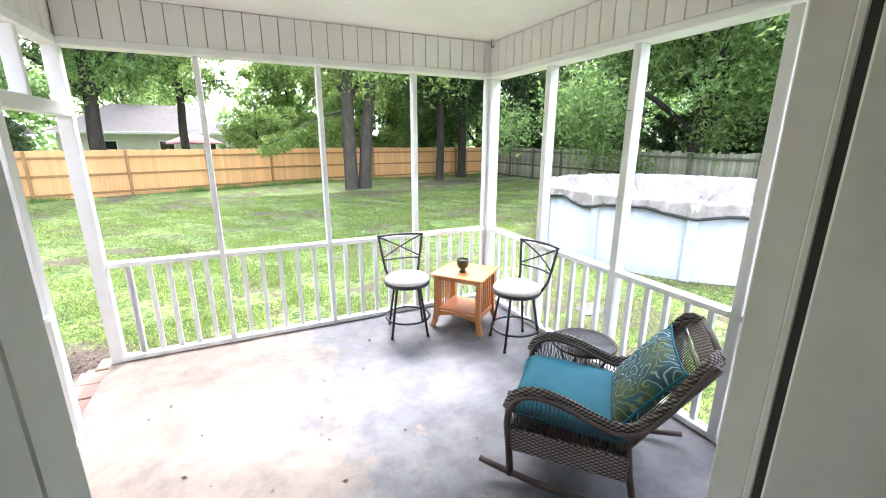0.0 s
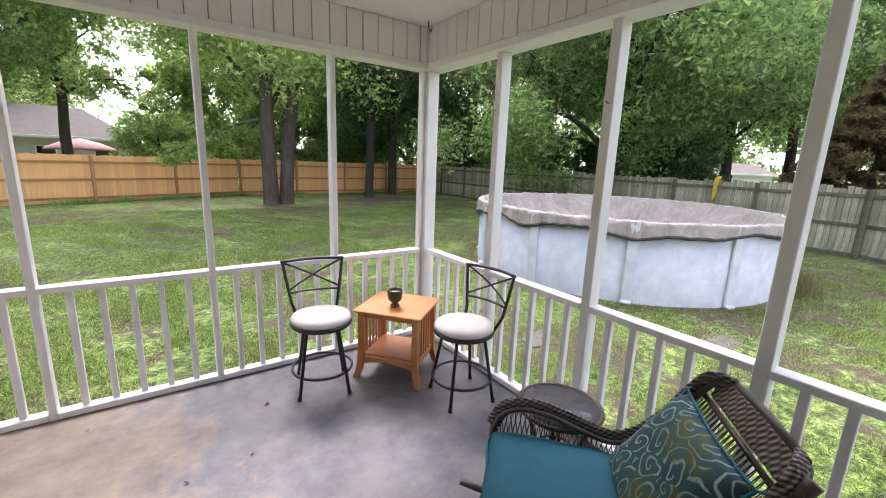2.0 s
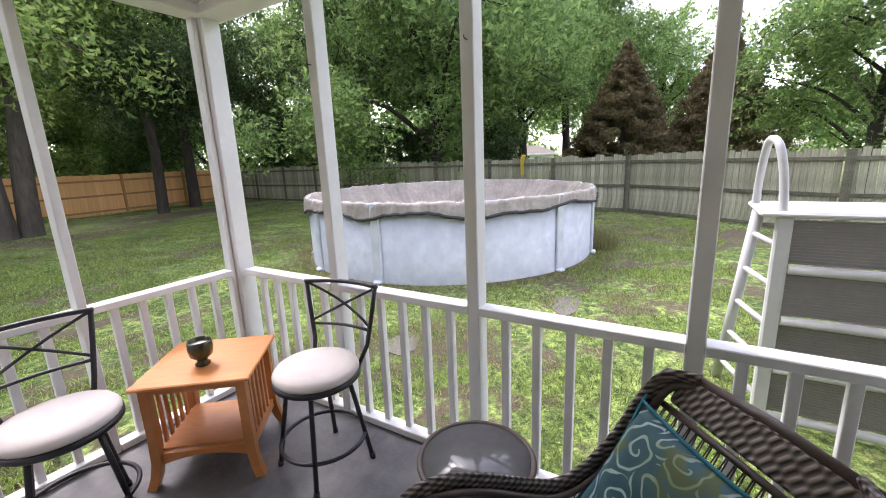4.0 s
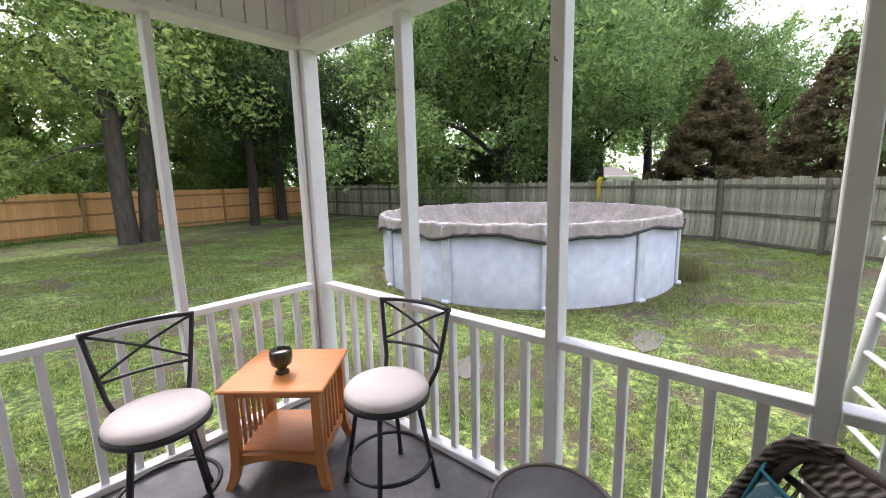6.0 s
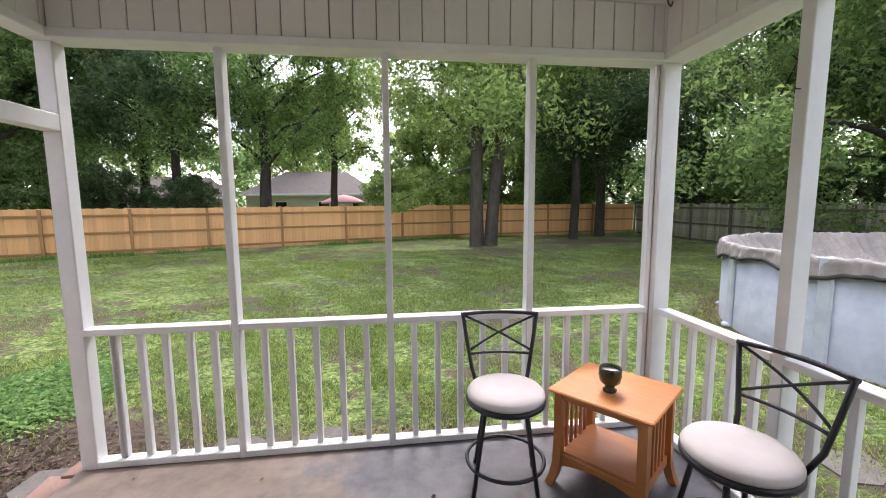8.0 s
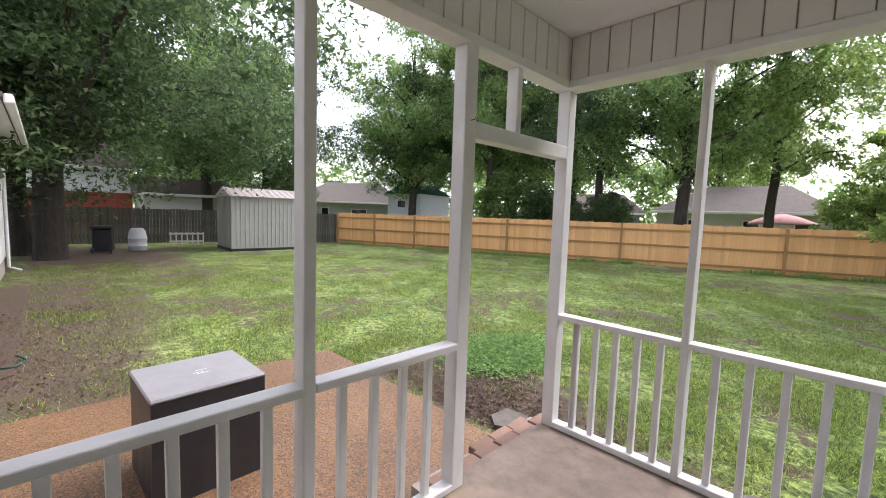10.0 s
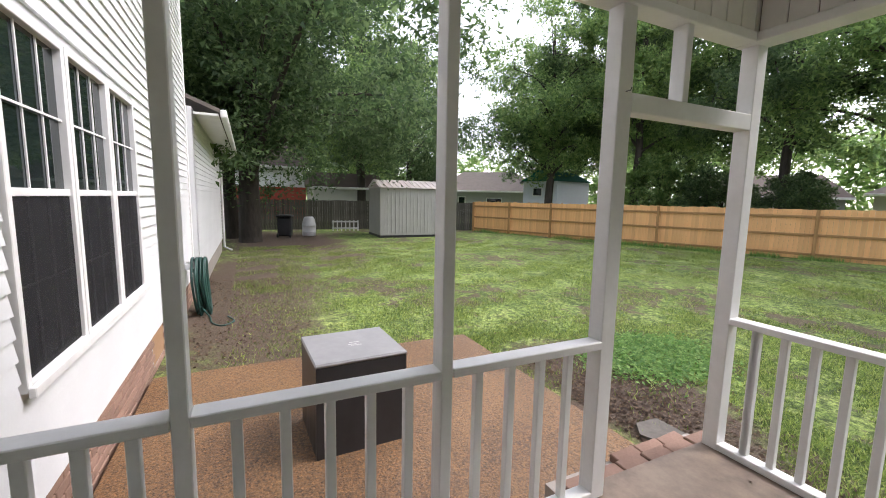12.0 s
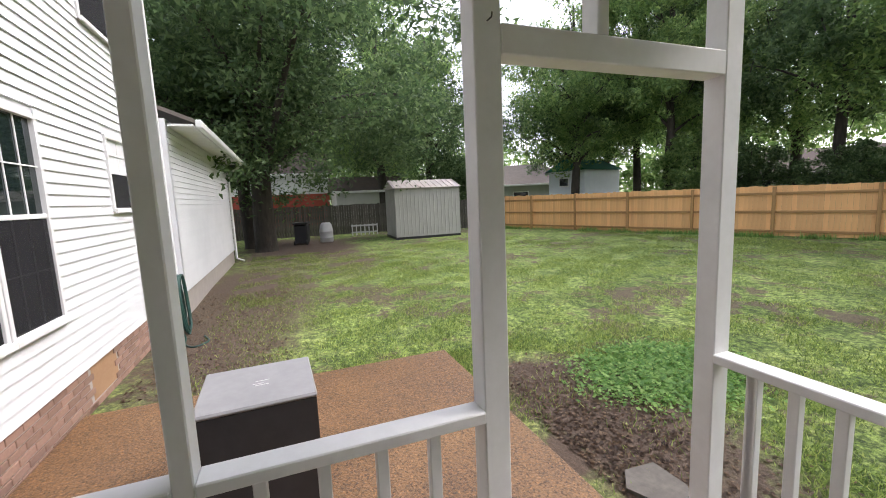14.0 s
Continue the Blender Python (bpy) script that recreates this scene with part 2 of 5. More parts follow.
def lawn():
    m, nt, b = nodes_of("patchy_lawn_and_soil")
    co = nt.nodes.new("ShaderNodeTexCoord")
    fine = add(nt, "ShaderNodeTexNoise", Scale=38.0, Detail=6, Roughness=0.7)
    mid = add(nt, "ShaderNodeTexNoise", Scale=2.2, Detail=6, Roughness=0.65)
    wide = add(nt, "ShaderNodeTexNoise", Scale=0.42, Detail=5, Roughness=0.6)
    for n in (fine, mid, wide):
        nt.links.new(co.outputs["Object"], n.inputs["Vector"])
    green = ramp(nt, fine.outputs["Fac"], [(0.3, (0.05, 0.085, 0.024)), (0.5, (0.21, 0.295, 0.074)), (0.7, (0.42, 0.50, 0.15))])
    pale = ramp(nt, fine.outputs["Fac"], [(0.3, (0.11, 0.15, 0.045)), (0.7, (0.43, 0.49, 0.17))])
    soil = ramp(nt, fine.outputs["Fac"], [(0.25, (0.045, 0.032, 0.024)), (0.75, (0.17, 0.118, 0.082))])
    g = mix(nt, ramp(nt, mid.outputs["Fac"], [(0.46, (0, 0, 0)), (0.66, (1, 1, 1))]), green, pale)
    tuft = add(nt, "ShaderNodeTexNoise", Scale=1.1, Detail=6, Roughness=0.7)
    nt.links.new(co.outputs["Object"], tuft.inputs["Vector"])
    g = mix(nt, 1.0, g, ramp(nt, tuft.outputs["Fac"], [(0.42, (0.55, 0.6, 0.52)), (0.54, (1.0, 1.0, 1.0))]), "MULTIPLY")
    tuft2 = add(nt, "ShaderNodeTexNoise", Scale=6.5, Detail=5, Roughness=0.7)
    nt.links.new(co.outputs["Object"], tuft2.inputs["Vector"])
    g = mix(nt, 1.0, g, ramp(nt, tuft2.outputs["Fac"], [(0.42, (0.45, 0.5, 0.45)), (0.54, (1.0, 1.0, 1.0))]), "MULTIPLY")
    tuft3 = add(nt, "ShaderNodeTexNoise", Scale=15.0, Detail=5, Roughness=0.75)
    nt.links.new(co.outputs["Object"], tuft3.inputs["Vector"])
    g = mix(nt, 1.0, g, ramp(nt, tuft3.outputs["Fac"], [(0.43, (0.5, 0.54, 0.5)), (0.52, (1.2, 1.2, 1.12)), (0.62, (1.7, 1.65, 1.45))]), "MULTIPLY")
    add2 = nt.nodes.new("ShaderNodeMath")
    add2.operation = "MULTIPLY"
    nt.links.new(mid.outputs["Fac"], add2.inputs[0])
    nt.links.new(wide.outputs["Fac"], add2.inputs[1])
    bare = ramp(nt, add2.outputs[0], [(0.264, (0, 0, 0)), (0.30, (0.9, 0.9, 0.9))])
    c = mix(nt, bare, g, soil)

    def spot(cx, cy, rx, ry, straw, strength):
        """A worn place in the lawn with a ragged edge."""
        mp = nt.nodes.new("ShaderNodeMapping")
        mp.inputs["Location"].default_value = (-cx / rx, -cy / ry, 0)
        mp.inputs["Scale"].default_value = (1 / rx, 1 / ry, 0)
        nt.links.new(co.outputs["Object"], mp.inputs["Vector"])
        ln = nt.nodes.new("ShaderNodeVectorMath")
        ln.operation = "LENGTH"
        nt.links.new(mp.outputs[0], ln.inputs[0])
        md = nt.nodes.new("ShaderNodeMath")
        md.operation = "MULTIPLY_ADD"
        nt.links.new(mid.outputs["Fac"], md.inputs[0])
        md.inputs[1].default_value = 1.6
        nt.links.new(ln.outputs["Value"], md.inputs[2])
        f = ramp(nt, md.outputs[0], [(0.0, (0, 0, 0)), (1.0, (1, 1, 1))])
        sub = nt.nodes.new("ShaderNodeMapRange")
        sub.inputs["From Min"].default_value, sub.inputs["From Max"].default_value = 1.85, 1.45
        sub.inputs["To Max"].default_value = strength
        nt.links.new(md.outputs[0], sub.inputs["Value"])
        return mix(nt, sub.outputs["Result"], c, ramp(nt, fine.outputs["Fac"], [(0.25, (0.16, 0.12, 0.07)), (0.75, (0.34, 0.27, 0.17))]) if straw else soil)
    for args in ((-1.6, 4.4, 1.6, 1.0, False, 1.0), (0.6, 4.1, 2.6, 0.55, False, 0.75), (1.6, 4.2, 1.2, 0.3, True, 0.8), (-8.0, 0.9, 6.0, 1.5, False, 0.95), (-17.5, 2.4, 6.0, 2.6, False, 1.0), (9.75, 5.5, 3.4, 3.4, True, 0.8), (6.0, 17.0, 2.6, 1.2, False, 0.9), (11.0, 20.0, 3.0, 1.2, False, 0.9), (12.6, 2.0, 1.2, 3.0, False, 0.7), (-11.0, 3.5, 2.5, 0.8, False, 0.5)):
        c = spot(*args)
    nt.links.new(c, b.inputs["Base Color"])
    b.inputs["Roughness"].default_value = 0.95
    bp = add(nt, "ShaderNodeBump", Strength=0.8, Distance=0.04)
    nt.links.new(fine.outputs["Fac"], bp.inputs["Height"])
    nt.links.new(bp.outputs[0], b.inputs["Normal"])
    return m


LAWN = lawn()
GLASS, nt_, b_ = nodes_of("dark_window_glass")
b_.inputs["Base Color"].default_value = (0.012, 0.02, 0.02, 1)
b_.inputs["Roughness"].default_value = 0.04
b_.inputs["IOR"].default_value = 1.6
INSECT = surface("dark_insect_screen", (0.035, 0.035, 0.038), (0.025, 0.025, 0.027), 0.8, 200, 4, gloss=0.1)
see = INSECT.node_tree.nodes.new("ShaderNodeBsdfTransparent")
weave = INSECT.node_tree.nodes.new("ShaderNodeMixShader")
weave.inputs[0].default_value = 0.3
INSECT.node_tree.links.new(INSECT.node_tree.nodes["Principled BSDF"].outputs[0], weave.inputs[1])
INSECT.node_tree.links.new(see.outputs[0], weave.inputs[2])
INSECT.node_tree.links.new(weave.outputs[0], INSECT.node_tree.nodes["Material Output"].inputs["Surface"])


# ---- building blocks ----
def finish(name, bm, material, parent=None, label="", at=None):
    me = bpy.data.meshes.new(name)
    bm.normal_update()
    bm.to_mesh(me)
    bm.free()
    for mat in material if isinstance(material, (list, tuple)) else [material]:
        me.materials.append(mat)
    ob = new(name, me)
    if parent is not None:
        ob.parent = parent
    if at is not None:
        ob.matrix_basis = at
    if label:
        ob["label"] = label
    return ob


def part(name, bm, material, parent, label="", at=None):
    return finish(name, bm, material, parent, label, at)


def thing(name, at, label, category, group="", kind=""):
    return_ob = new(name)
    return_ob.matrix_basis = at
    return_ob.empty_display_size = 0.1
    return tagged(return_ob, label, category, group, kind)


def box(bm, x0, y0, z0, x1, y1, z1, bevel=0.0, m=None):
    mat = Matrix.Translation(((x0 + x1) / 2, (y0 + y1) / 2, (z0 + z1) / 2)) @ Matrix.Diagonal((abs(x1 - x0), abs(y1 - y0), abs(z1 - z0), 1))
    if m is not None:
        mat = m @ mat
    made = bmesh.ops.create_cube(bm, size=1, matrix=mat)
    if bevel:
        edges = list({e for v in made["verts"] for e in v.link_edges})
        bmesh.ops.bevel(bm, geom=edges, offset=bevel, segments=1, affect="EDGES", profile=0.5)
    return bm


def block(*args, **kw):
    return box(bmesh.new(), *args, **kw)


def tube(bm, points, radius, sides=8, closed=False, smooth=True, flat=1.0):
    """A round bar along points; radius may be a list. flat squeezes it along its second axis."""
    pts = [Vector(p) for p in points]
    n = len(pts)
    radii = radius if isinstance(radius, (list, tuple)) else [radius] * n
    rings, up = [], None
    for i, p in enumerate(pts):
        a, b = pts[(i - 1) % n if closed or i else 0], pts[(i + 1) % n if closed or i < n - 1 else n - 1]
        d = (b - a).normalized()
        if up is None:
            up = Vector((0, 0, 1)) if abs(d.z) < 0.9 else Vector((1, 0, 0))
        side = d.cross(up).normalized()
        up = side.cross(d).normalized()
        rings.append([bm.verts.new(p + (side * math.cos(k * math.tau / sides) + up * flat * math.sin(k * math.tau / sides)) * radii[i]) for k in range(sides)])
    for i in range(n if closed else n - 1):
        r, s = rings[i], rings[(i + 1) % n]
        for k in range(sides):
            f = bm.faces.new((r[k], r[(k + 1) % sides], s[(k + 1) % sides], s[k]))
            f.smooth = smooth
    if not closed:
        bm.faces.new(rings[0][::-1])
        bm.faces.new(rings[-1])
    return bm


def lathe(bm, profile, sides=32, m=None):
    rings = []
    for r, z in profile:
        rings.append([bm.verts.new((m or Matrix()) @ Vector((r * math.cos(k * math.tau / sides), r * math.sin(k * math.tau / sides), z))) for k in range(sides)])
    for r, s in zip(rings, rings[1:]):
        for k in range(sides):
            f = bm.faces.new((r[k], r[(k + 1) % sides], s[(k + 1) % sides], s[k]))
            f.smooth = True
    bm.faces.new(rings[0][::-1])
    bm.faces.new(rings[-1])
    return bm


def catmull(points, steps=8, closed=False):
    pts = [Vector(p) for p in points]
    n, out = len(pts), []
    for i in range(n if closed else n - 1):
        p = [pts[(i + k) % n] if closed else pts[min(max(i + k, 0), n - 1)] for k in (-1, 0, 1, 2)]
        for s in range(steps):
            t = s / steps
            out.append(0.5 * (2 * p[1] + (p[2] - p[0]) * t + (2 * p[0] - 5 * p[1] + 4 * p[2] - p[3]) * t * t + (3 * p[1] - p[0] - 3 * p[2] + p[3]) * t ** 3))
    if not closed:
        out.append(pts[-1])
    return out


def shared(name, source, parent, at):
    ob = new(name, source.data)
    ob.parent = parent
    ob.matrix_basis = at
    return ob


# ---- the plan ----
GROUND = -0.45
X0, X1, Y1 = 0.0, 3.46, 3.51       # planes of the side and rear rails
RAIL, BEAM, CEIL = 0.832, 2.36, 2.685
PATIO_Z = -0.36

# ---- ground ----
random.seed(3)
bm = bmesh.new()
xs = [-3000, -400, -120, -60] + [-40 + i * 1.0 for i in range(81)] + [60, 120, 400, 3000]
ys = [-3000, -400, -120, -60] + [-12 + i * 1.0 for i in range(61)] + [70, 120, 400, 3000]
grid = []
for x in xs:
    row = []
    for y in ys:
        z = GROUND
        if -40 <= x <= 40 and -12 <= y <= 48:
            near = max(abs(x - 1.5) - 5, abs(y - 1.8) - 4, 0)
            z += 0.05 * min(near / 4, 1) * noise.noise(Vector((x * 0.33, y * 0.33, 0)))
        row.append(bm.verts.new((x, y, z)))
    grid.append(row)
for i in range(len(xs) - 1):
    for j in range(len(ys) - 1):
        f = bm.faces.new((grid[i][j], grid[i + 1][j], grid[i + 1][j + 1], grid[i][j + 1]))
        f.smooth = True
ground = finish("ground", bm, LAWN)
tagged(ground, "patchy green lawn with bare damp soil spots", "lawn", kind="structure")

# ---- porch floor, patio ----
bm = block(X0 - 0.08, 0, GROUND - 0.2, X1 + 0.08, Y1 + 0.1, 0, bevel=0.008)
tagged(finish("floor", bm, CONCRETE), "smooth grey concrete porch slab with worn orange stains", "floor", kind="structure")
bm = block(-3.41, 0.02, GROUND - 0.2, X0 - 0.085, 3.6, PATIO_Z, bevel=0.01)
tagged(finish("patio", bm, PATIO), "brown exposed aggregate concrete patio slab beside the porch", "patio", kind="structure")

# ---- porch posts, rails, beams, ceiling ----
porch = thing("porch_railing", pose(0, 0, 0), "white painted wooden porch railing with square balusters", "railing", kind="structure")


def post(x, y, wx, wy, z0=0.0, z1=BEAM, name="post"):
    part(name, block(-wx / 2, -wy / 2, z0, wx / 2, wy / 2, z1, bevel=0.004), WHITE, porch, at=pose(x, y, 0))


TH, FULL = 0.04, 0.088
BACK_POSTS, RIGHT_POSTS, LEFT_POSTS = [0.82, 1.715, 2.59], [2.615, 1.745, 0.88, 0.03], [1.64, 0.75]
for x in BACK_POSTS:
    post(x, Y1 + 0.02, TH, FULL)
for y in RIGHT_POSTS:
    post(X1 + 0.02, y, FULL, 0.06)
for y in LEFT_POSTS:
    post(X0 - 0.02, y, FULL, 0.05)
post(X0 - 0.02, 2.505, FULL, FULL)
post(X0 - 0.02, Y1 + 0.02, FULL, FULL)
post(X1 + 0.012, Y1 + 0.012, 0.11, 0.11)
post(X1 - 0.062, Y1 + 0.03, 0.032, 0.06)


def rail_run(a, b, axis, plane):
    """Top rail, bottom rail and balusters between two places along one axis."""
    def put(name, lo, hi, w, z0, z1):
        d = (lo, plane - w / 2, z0, hi, plane + w / 2, z1) if axis == "x" else (plane - w / 2, lo, z0, plane + w / 2, hi, z1)
        return part(name, block(*d, bevel=0.004), WHITE, porch)
    put("top_rail", a, b, 0.085, RAIL - 0.038, RAIL)
    put("bottom_rail", a, b, 0.075, 0.004, 0.045)


def balusters(a, b, axis, plane, count):
    for k in range(1, count + 1):
        p = a + (b - a) * k / (count + 1)
        at = pose(p, plane, 0) if axis == "x" else pose(plane, p, 0)
        shared("baluster", BAL, porch, at)


BAL = part("baluster", block(-0.018, -0.018, 0.045, 0.018, 0.018, RAIL - 0.038, bevel=0.003), WHITE, porch, at=pose(0.15, Y1 + 0.02, 0))
stops = [X0 + 0.024] + BACK_POSTS + [X1 - 0.065]
for k, (a, b) in enumerate(zip(stops, stops[1:])):
    rail_run(a + (0.02 if k else 0), b - 0.02, "x", Y1 + 0.01)
    balusters(a, b, "x", Y1 + 0.02, 5)
stops = [0.03, 0.88, 1.745, 2.615, Y1 - 0.046]
for k, (a, b) in enumerate(zip(stops, stops[1:])):
    rail_run(a + 0.03, b - 0.03, "y", X1 + 0.01)
    balusters(a, b, "y", X1 + 0.02, 5)
stops = [0.0, 0.75, 1.64, 2.465]
for k, (a, b) in enumerate(zip(stops, stops[1:])):
    rail_run(a + 0.026, b - (0.026 if k < 2 else 0.004), "y", X0 - 0.01)
    balusters(a, b, "y", X0 - 0.02, 5 if k < 2 else 4)
# header over the opening to the patio and its short stud
part("door_header", block(X0 - 0.064, 2.55, 1.905, X0 + 0.024, Y1 - 0.025, 1.992, bevel=0.004), WHITE, porch)
part("stud", block(X0 - 0.06, 2.90, 1.992, X0 + 0.02, 2.945, BEAM, bevel=0.004), WHITE, porch)

beam = thing("trim_beam", pose(0, 0, 0), "white painted porch beam with vertical grooved panels", "beam", kind="structure")
part("beam_board", block(X0 - 0.08, Y1 - 0.075, BEAM, X1 + 0.1, Y1 + 0.075, BEAM + 0.05, bevel=0.004), WHITE, beam)
part("beam_board", block(X1 - 0.078, 0.0, BEAM, X1 + 0.1, Y1 - 0.078, BEAM + 0.05, bevel=0.004), WHITE, beam)
part("beam_board", block(X0 - 0.08, 0.0, BEAM, X0 + 0.04, Y1 - 0.078, BEAM + 0.05, bevel=0.004), WHITE, beam)
part("beam_core", block(X0 - 0.07, Y1 - 0.055, BEAM + 0.05, X1 + 0.09, Y1 + 0.06, CEIL + 0.1), GROOVE, beam)
part("beam_core", block(X1 - 0.07, 0.0, BEAM + 0.05, X1 + 0.09, Y1 - 0.057, CEIL + 0.1), GROOVE, beam)
part("beam_core", block(X0 - 0.07, 0.0, BEAM + 0.05, X0 + 0.02, Y1 - 0.057, CEIL + 0.1), GROOVE, beam)
PITCH = 0.126
strip = part("panel_board", block(-PITCH / 2 + 0.003, -0.012, BEAM + 0.05, PITCH / 2 - 0.003, 0.0, CEIL - 0.004, bevel=0.003), PANEL, beam, at=pose(X0 + 0.10, Y1 - 0.055, 0))
n = int((X1 - X0 - 0.22) / PITCH)
for k in range(1, n + 1):
    shared("panel_board", strip, beam, pose(X0 + 0.10 + k * PITCH, Y1 - 0.055, 0))
n = int((Y1 - 0.16) / PITCH)
for k in range(n + 1):
    shared("panel_board", strip, beam, pose(X1 - 0.07, Y1 - 0.155 - k * PITCH, 0, 0, 0, -90))
    shared("panel_board", strip, beam, pose(X0 + 0.02, Y1 - 0.155 - k * PITCH, 0, 0, 0, 90))
for x, y, w, d in ((X1 - 0.114, Y1 - 0.061, 0.062, 0.0122), (X0 + 0.026, Y1 - 0.0612, 0.012, 0.0124), (X0 + 0.026, Y1 - 0.079, 0.012, 0.024), (X1 - 0.076, Y1 - 0.079, 0.012, 0.024)):
    part("corner_board", block(x - w / 2, y - d / 2, BEAM + 0.05, x + w / 2, y + d / 2, CEIL - 0.004), PANEL, beam)

bm = block(X0 - 0.07, -0.01, CEIL, X1 + 0.09, Y1 + 0.06, CEIL + 0.03)
tagged(finish("ceiling", bm, CEILING), "white panelled porch ceiling", "ceiling", kind="structure")
bm = block(X0 - 0.3, -0.1, CEIL + 0.101, X1 + 0.3, Y1 + 0.3, CEIL + 0.2)
tagged(finish("porch_roof", bm, ROOF), "grey shingled porch roof", "roof", kind="structure")

# ---- house ----
DOOR0, DOOR1, DOORTOP = 0.935, 1.758, 2.2
CUT0, CUT1 = 0.75, 2.0            # the cut in the siding round the casing
wall = thing("wall_house", pose(0, 0, 0), "white vinyl lap siding house wall on a brick base", "wall", kind="structure")
for x0, x1, z0, z1 in ((-7.2, -3.44, 0.0, 5.6), (-3.44, -1.0, 0.0, 0.58), (-3.44, -1.0, 2.32, 5.6), (-1.0, CUT0, 0.0, 5.6), (CUT1, 3.62, 0.0, 5.6), (CUT0, CUT1, DOORTOP, 5.6)):
    part("sheathing", block(x0, -0.2, z0, x1, -0.014, z1), SIDING, wall)
LAP = 0.105
for k in range(int(5.5 / LAP)):
    z = k * LAP
    spans = [(-7.2, 3.62)]
    for a, b, z0, z1 in ((-3.44, -1.0, 0.58, 2.32), (-5.97, -4.83, 1.48, 2.43), (-5.6, -4.6, 3.57, 5.0), (CUT0, CUT1, -1, DOORTOP)):
        if z < z1 and z + LAP > z0:
            spans = [s for p, q in spans for s in ((p, min(q, a)), (max(p, b), q)) if s[1] - s[0] > 0.02]
    for a, b in spans:
        bm = bmesh.new()
        v = [bm.verts.new(p) for p in ((a, 0.006, z), (b, 0.006, z), (b, -0.010, z + LAP), (a, -0.010, z + LAP), (a, -0.014, z), (b, -0.014, z))]
        bm.faces.new((v[1], v[0], v[3], v[2]))
        bm.faces.new((v[0], v[1], v[5], v[4]))
        part("siding_board", bm, SIDING, wall)
part("corner_trim", block(-7.28, -0.2, 0.0, -7.2, 0.02, 5.6, bevel=0.004), WHITE, wall)
part("brick_base", block(-7.2, -0.2, GROUND - 0.2, 3.62, -0.032, 0.0), MORTAR, wall)
BR = part("brick", block(-0.1, -0.03, 0, 0.1, 0.012, 0.06, bevel=0.004), BRICK, wall, at=pose(-3.7, -0.03, GROUND))
for r in range(6):
    for k in range(34):
        x = -7.08 + k * 0.211 + (0.105 if r % 2 else 0)
        if x < -0.05 and not (-4.35 < x < -3.75 and 1 <= r):
            shared("brick", BR, wall, pose(x, -0.03, GROUND + r * 0.073))
part("vent_board", block(-4.42, -0.05, GROUND + 0.07, -3.78, -0.03, -0.02, bevel=0.004), surface("bare_plywood", (0.42, 0.25, 0.14), (0.33, 0.19, 0.1), 0.8), wall)


def sash_window(name, x0, x1, z0, z1, screen, cols, label):
    w = thing(name, pose(x0, 0, z0), label, "window", kind="structure")
    wd, h = x1 - x0, z1 - z0
    for a, b, c, d in ((0, 0, 0.042, h), (wd - 0.042, 0, wd, h), (0.042, 0, wd - 0.042, 0.042), (0.042, h - 0.042, wd - 0.042, h)):
        part("window_frame", block(a, -0.1, b, c, 0.02, d, bevel=0.004), WHITE, w)
    mid = h * 0.52
    part("meeting_rail", block(0.042, -0.06, mid - 0.02, wd - 0.042, 0.006, mid + 0.02, bevel=0.003), WHITE, w)
    part("upper_pane", block(0.042, -0.03, mid + 0.02, wd - 0.042, -0.02, h - 0.042), GLASS, w)
    part("lower_pane", block(0.042, -0.038, 0.042, wd - 0.042, -0.028, mid - 0.02), GLASS, w)
    for z0_, z1_, yy in ((0.042, mid - 0.02, -0.026), (mid + 0.02, h - 0.042, -0.018)):
        for k in range(1, cols + 1):
            part("muntin", block(0.042 + (wd - 0.12) * k / (cols + 1) - 0.006, yy, z0_, 0.042 + (wd - 0.12) * k / (cols + 1) + 0.006, yy + 0.008, z1_), WHITE, w)
        part("muntin", block(0.042, yy + 0.009, (z0_ + z1_) / 2 - 0.006, wd - 0.042, yy + 0.015, (z0_ + z1_) / 2 + 0.006), WHITE, w)
    if screen:
        part("insect_screen", block(0.0422, -0.006, 0.0422, wd - 0.0422, -0.001, mid - 0.022), INSECT, w, "dark insect screen over the lower sash")
    part("window_sill", block(-0.01, 0.021, -0.02, wd + 0.01, 0.05, 0.03, bevel=0.004), WHITE, w)


for k, (a, b) in enumerate(((-1.81, -1.02), (-2.62, -1.83), (-3.42, -2.64))):
    sash_window("window_%d" % (k + 1), a, b, 0.57, 2.34, True, 2, "tall white double-hung window with dark lower screen")
sash_window("window_4", -5.95, -4.85, 1.50, 2.41, True, 2, "small white double-hung window in the siding")
sash_window("window_5", -5.58, -4.62, 3.59, 4.98, True, 2, "white upper-storey window in the siding")

# doorway: jambs, brick mould, threshold, open door
door = thing("door_1", pose(0, 0, 0), "white painted door frame with the door standing open inwards", "door", kind="structure")
for x0, x1 in ((DOOR0, DOOR0 + 0.02), (DOOR1 - 0.02, DOOR1)):
    part("jamb", block(x0, -0.2, 0.0, x1, -0.032, DOORTOP - 0.025, bevel=0.003), WHITE, door)
part("head_jamb", block(DOOR0, -0.2, DOORTOP - 0.025, DOOR1, 0.0, DOORTOP, bevel=0.003), WHITE, door)
for x0, x1 in ((CUT0 - 0.001, DOOR0 + 0.018), (DOOR1 - 0.018, CUT1 + 0.001)):
    part("casing", block(x0, -0.03, 0.0, x1, 0.025, DOORTOP - 0.03, bevel=0.004), WHITE, door)
    part("casing_back", block(x0, -0.19, 0.0, DOOR0 - 0.001, -0.032, DOORTOP - 0.03) if x0 < 1 else block(DOOR1 + 0.001, -0.19, 0.0, x1, -0.032, DOORTOP - 0.03), WHITE, door)
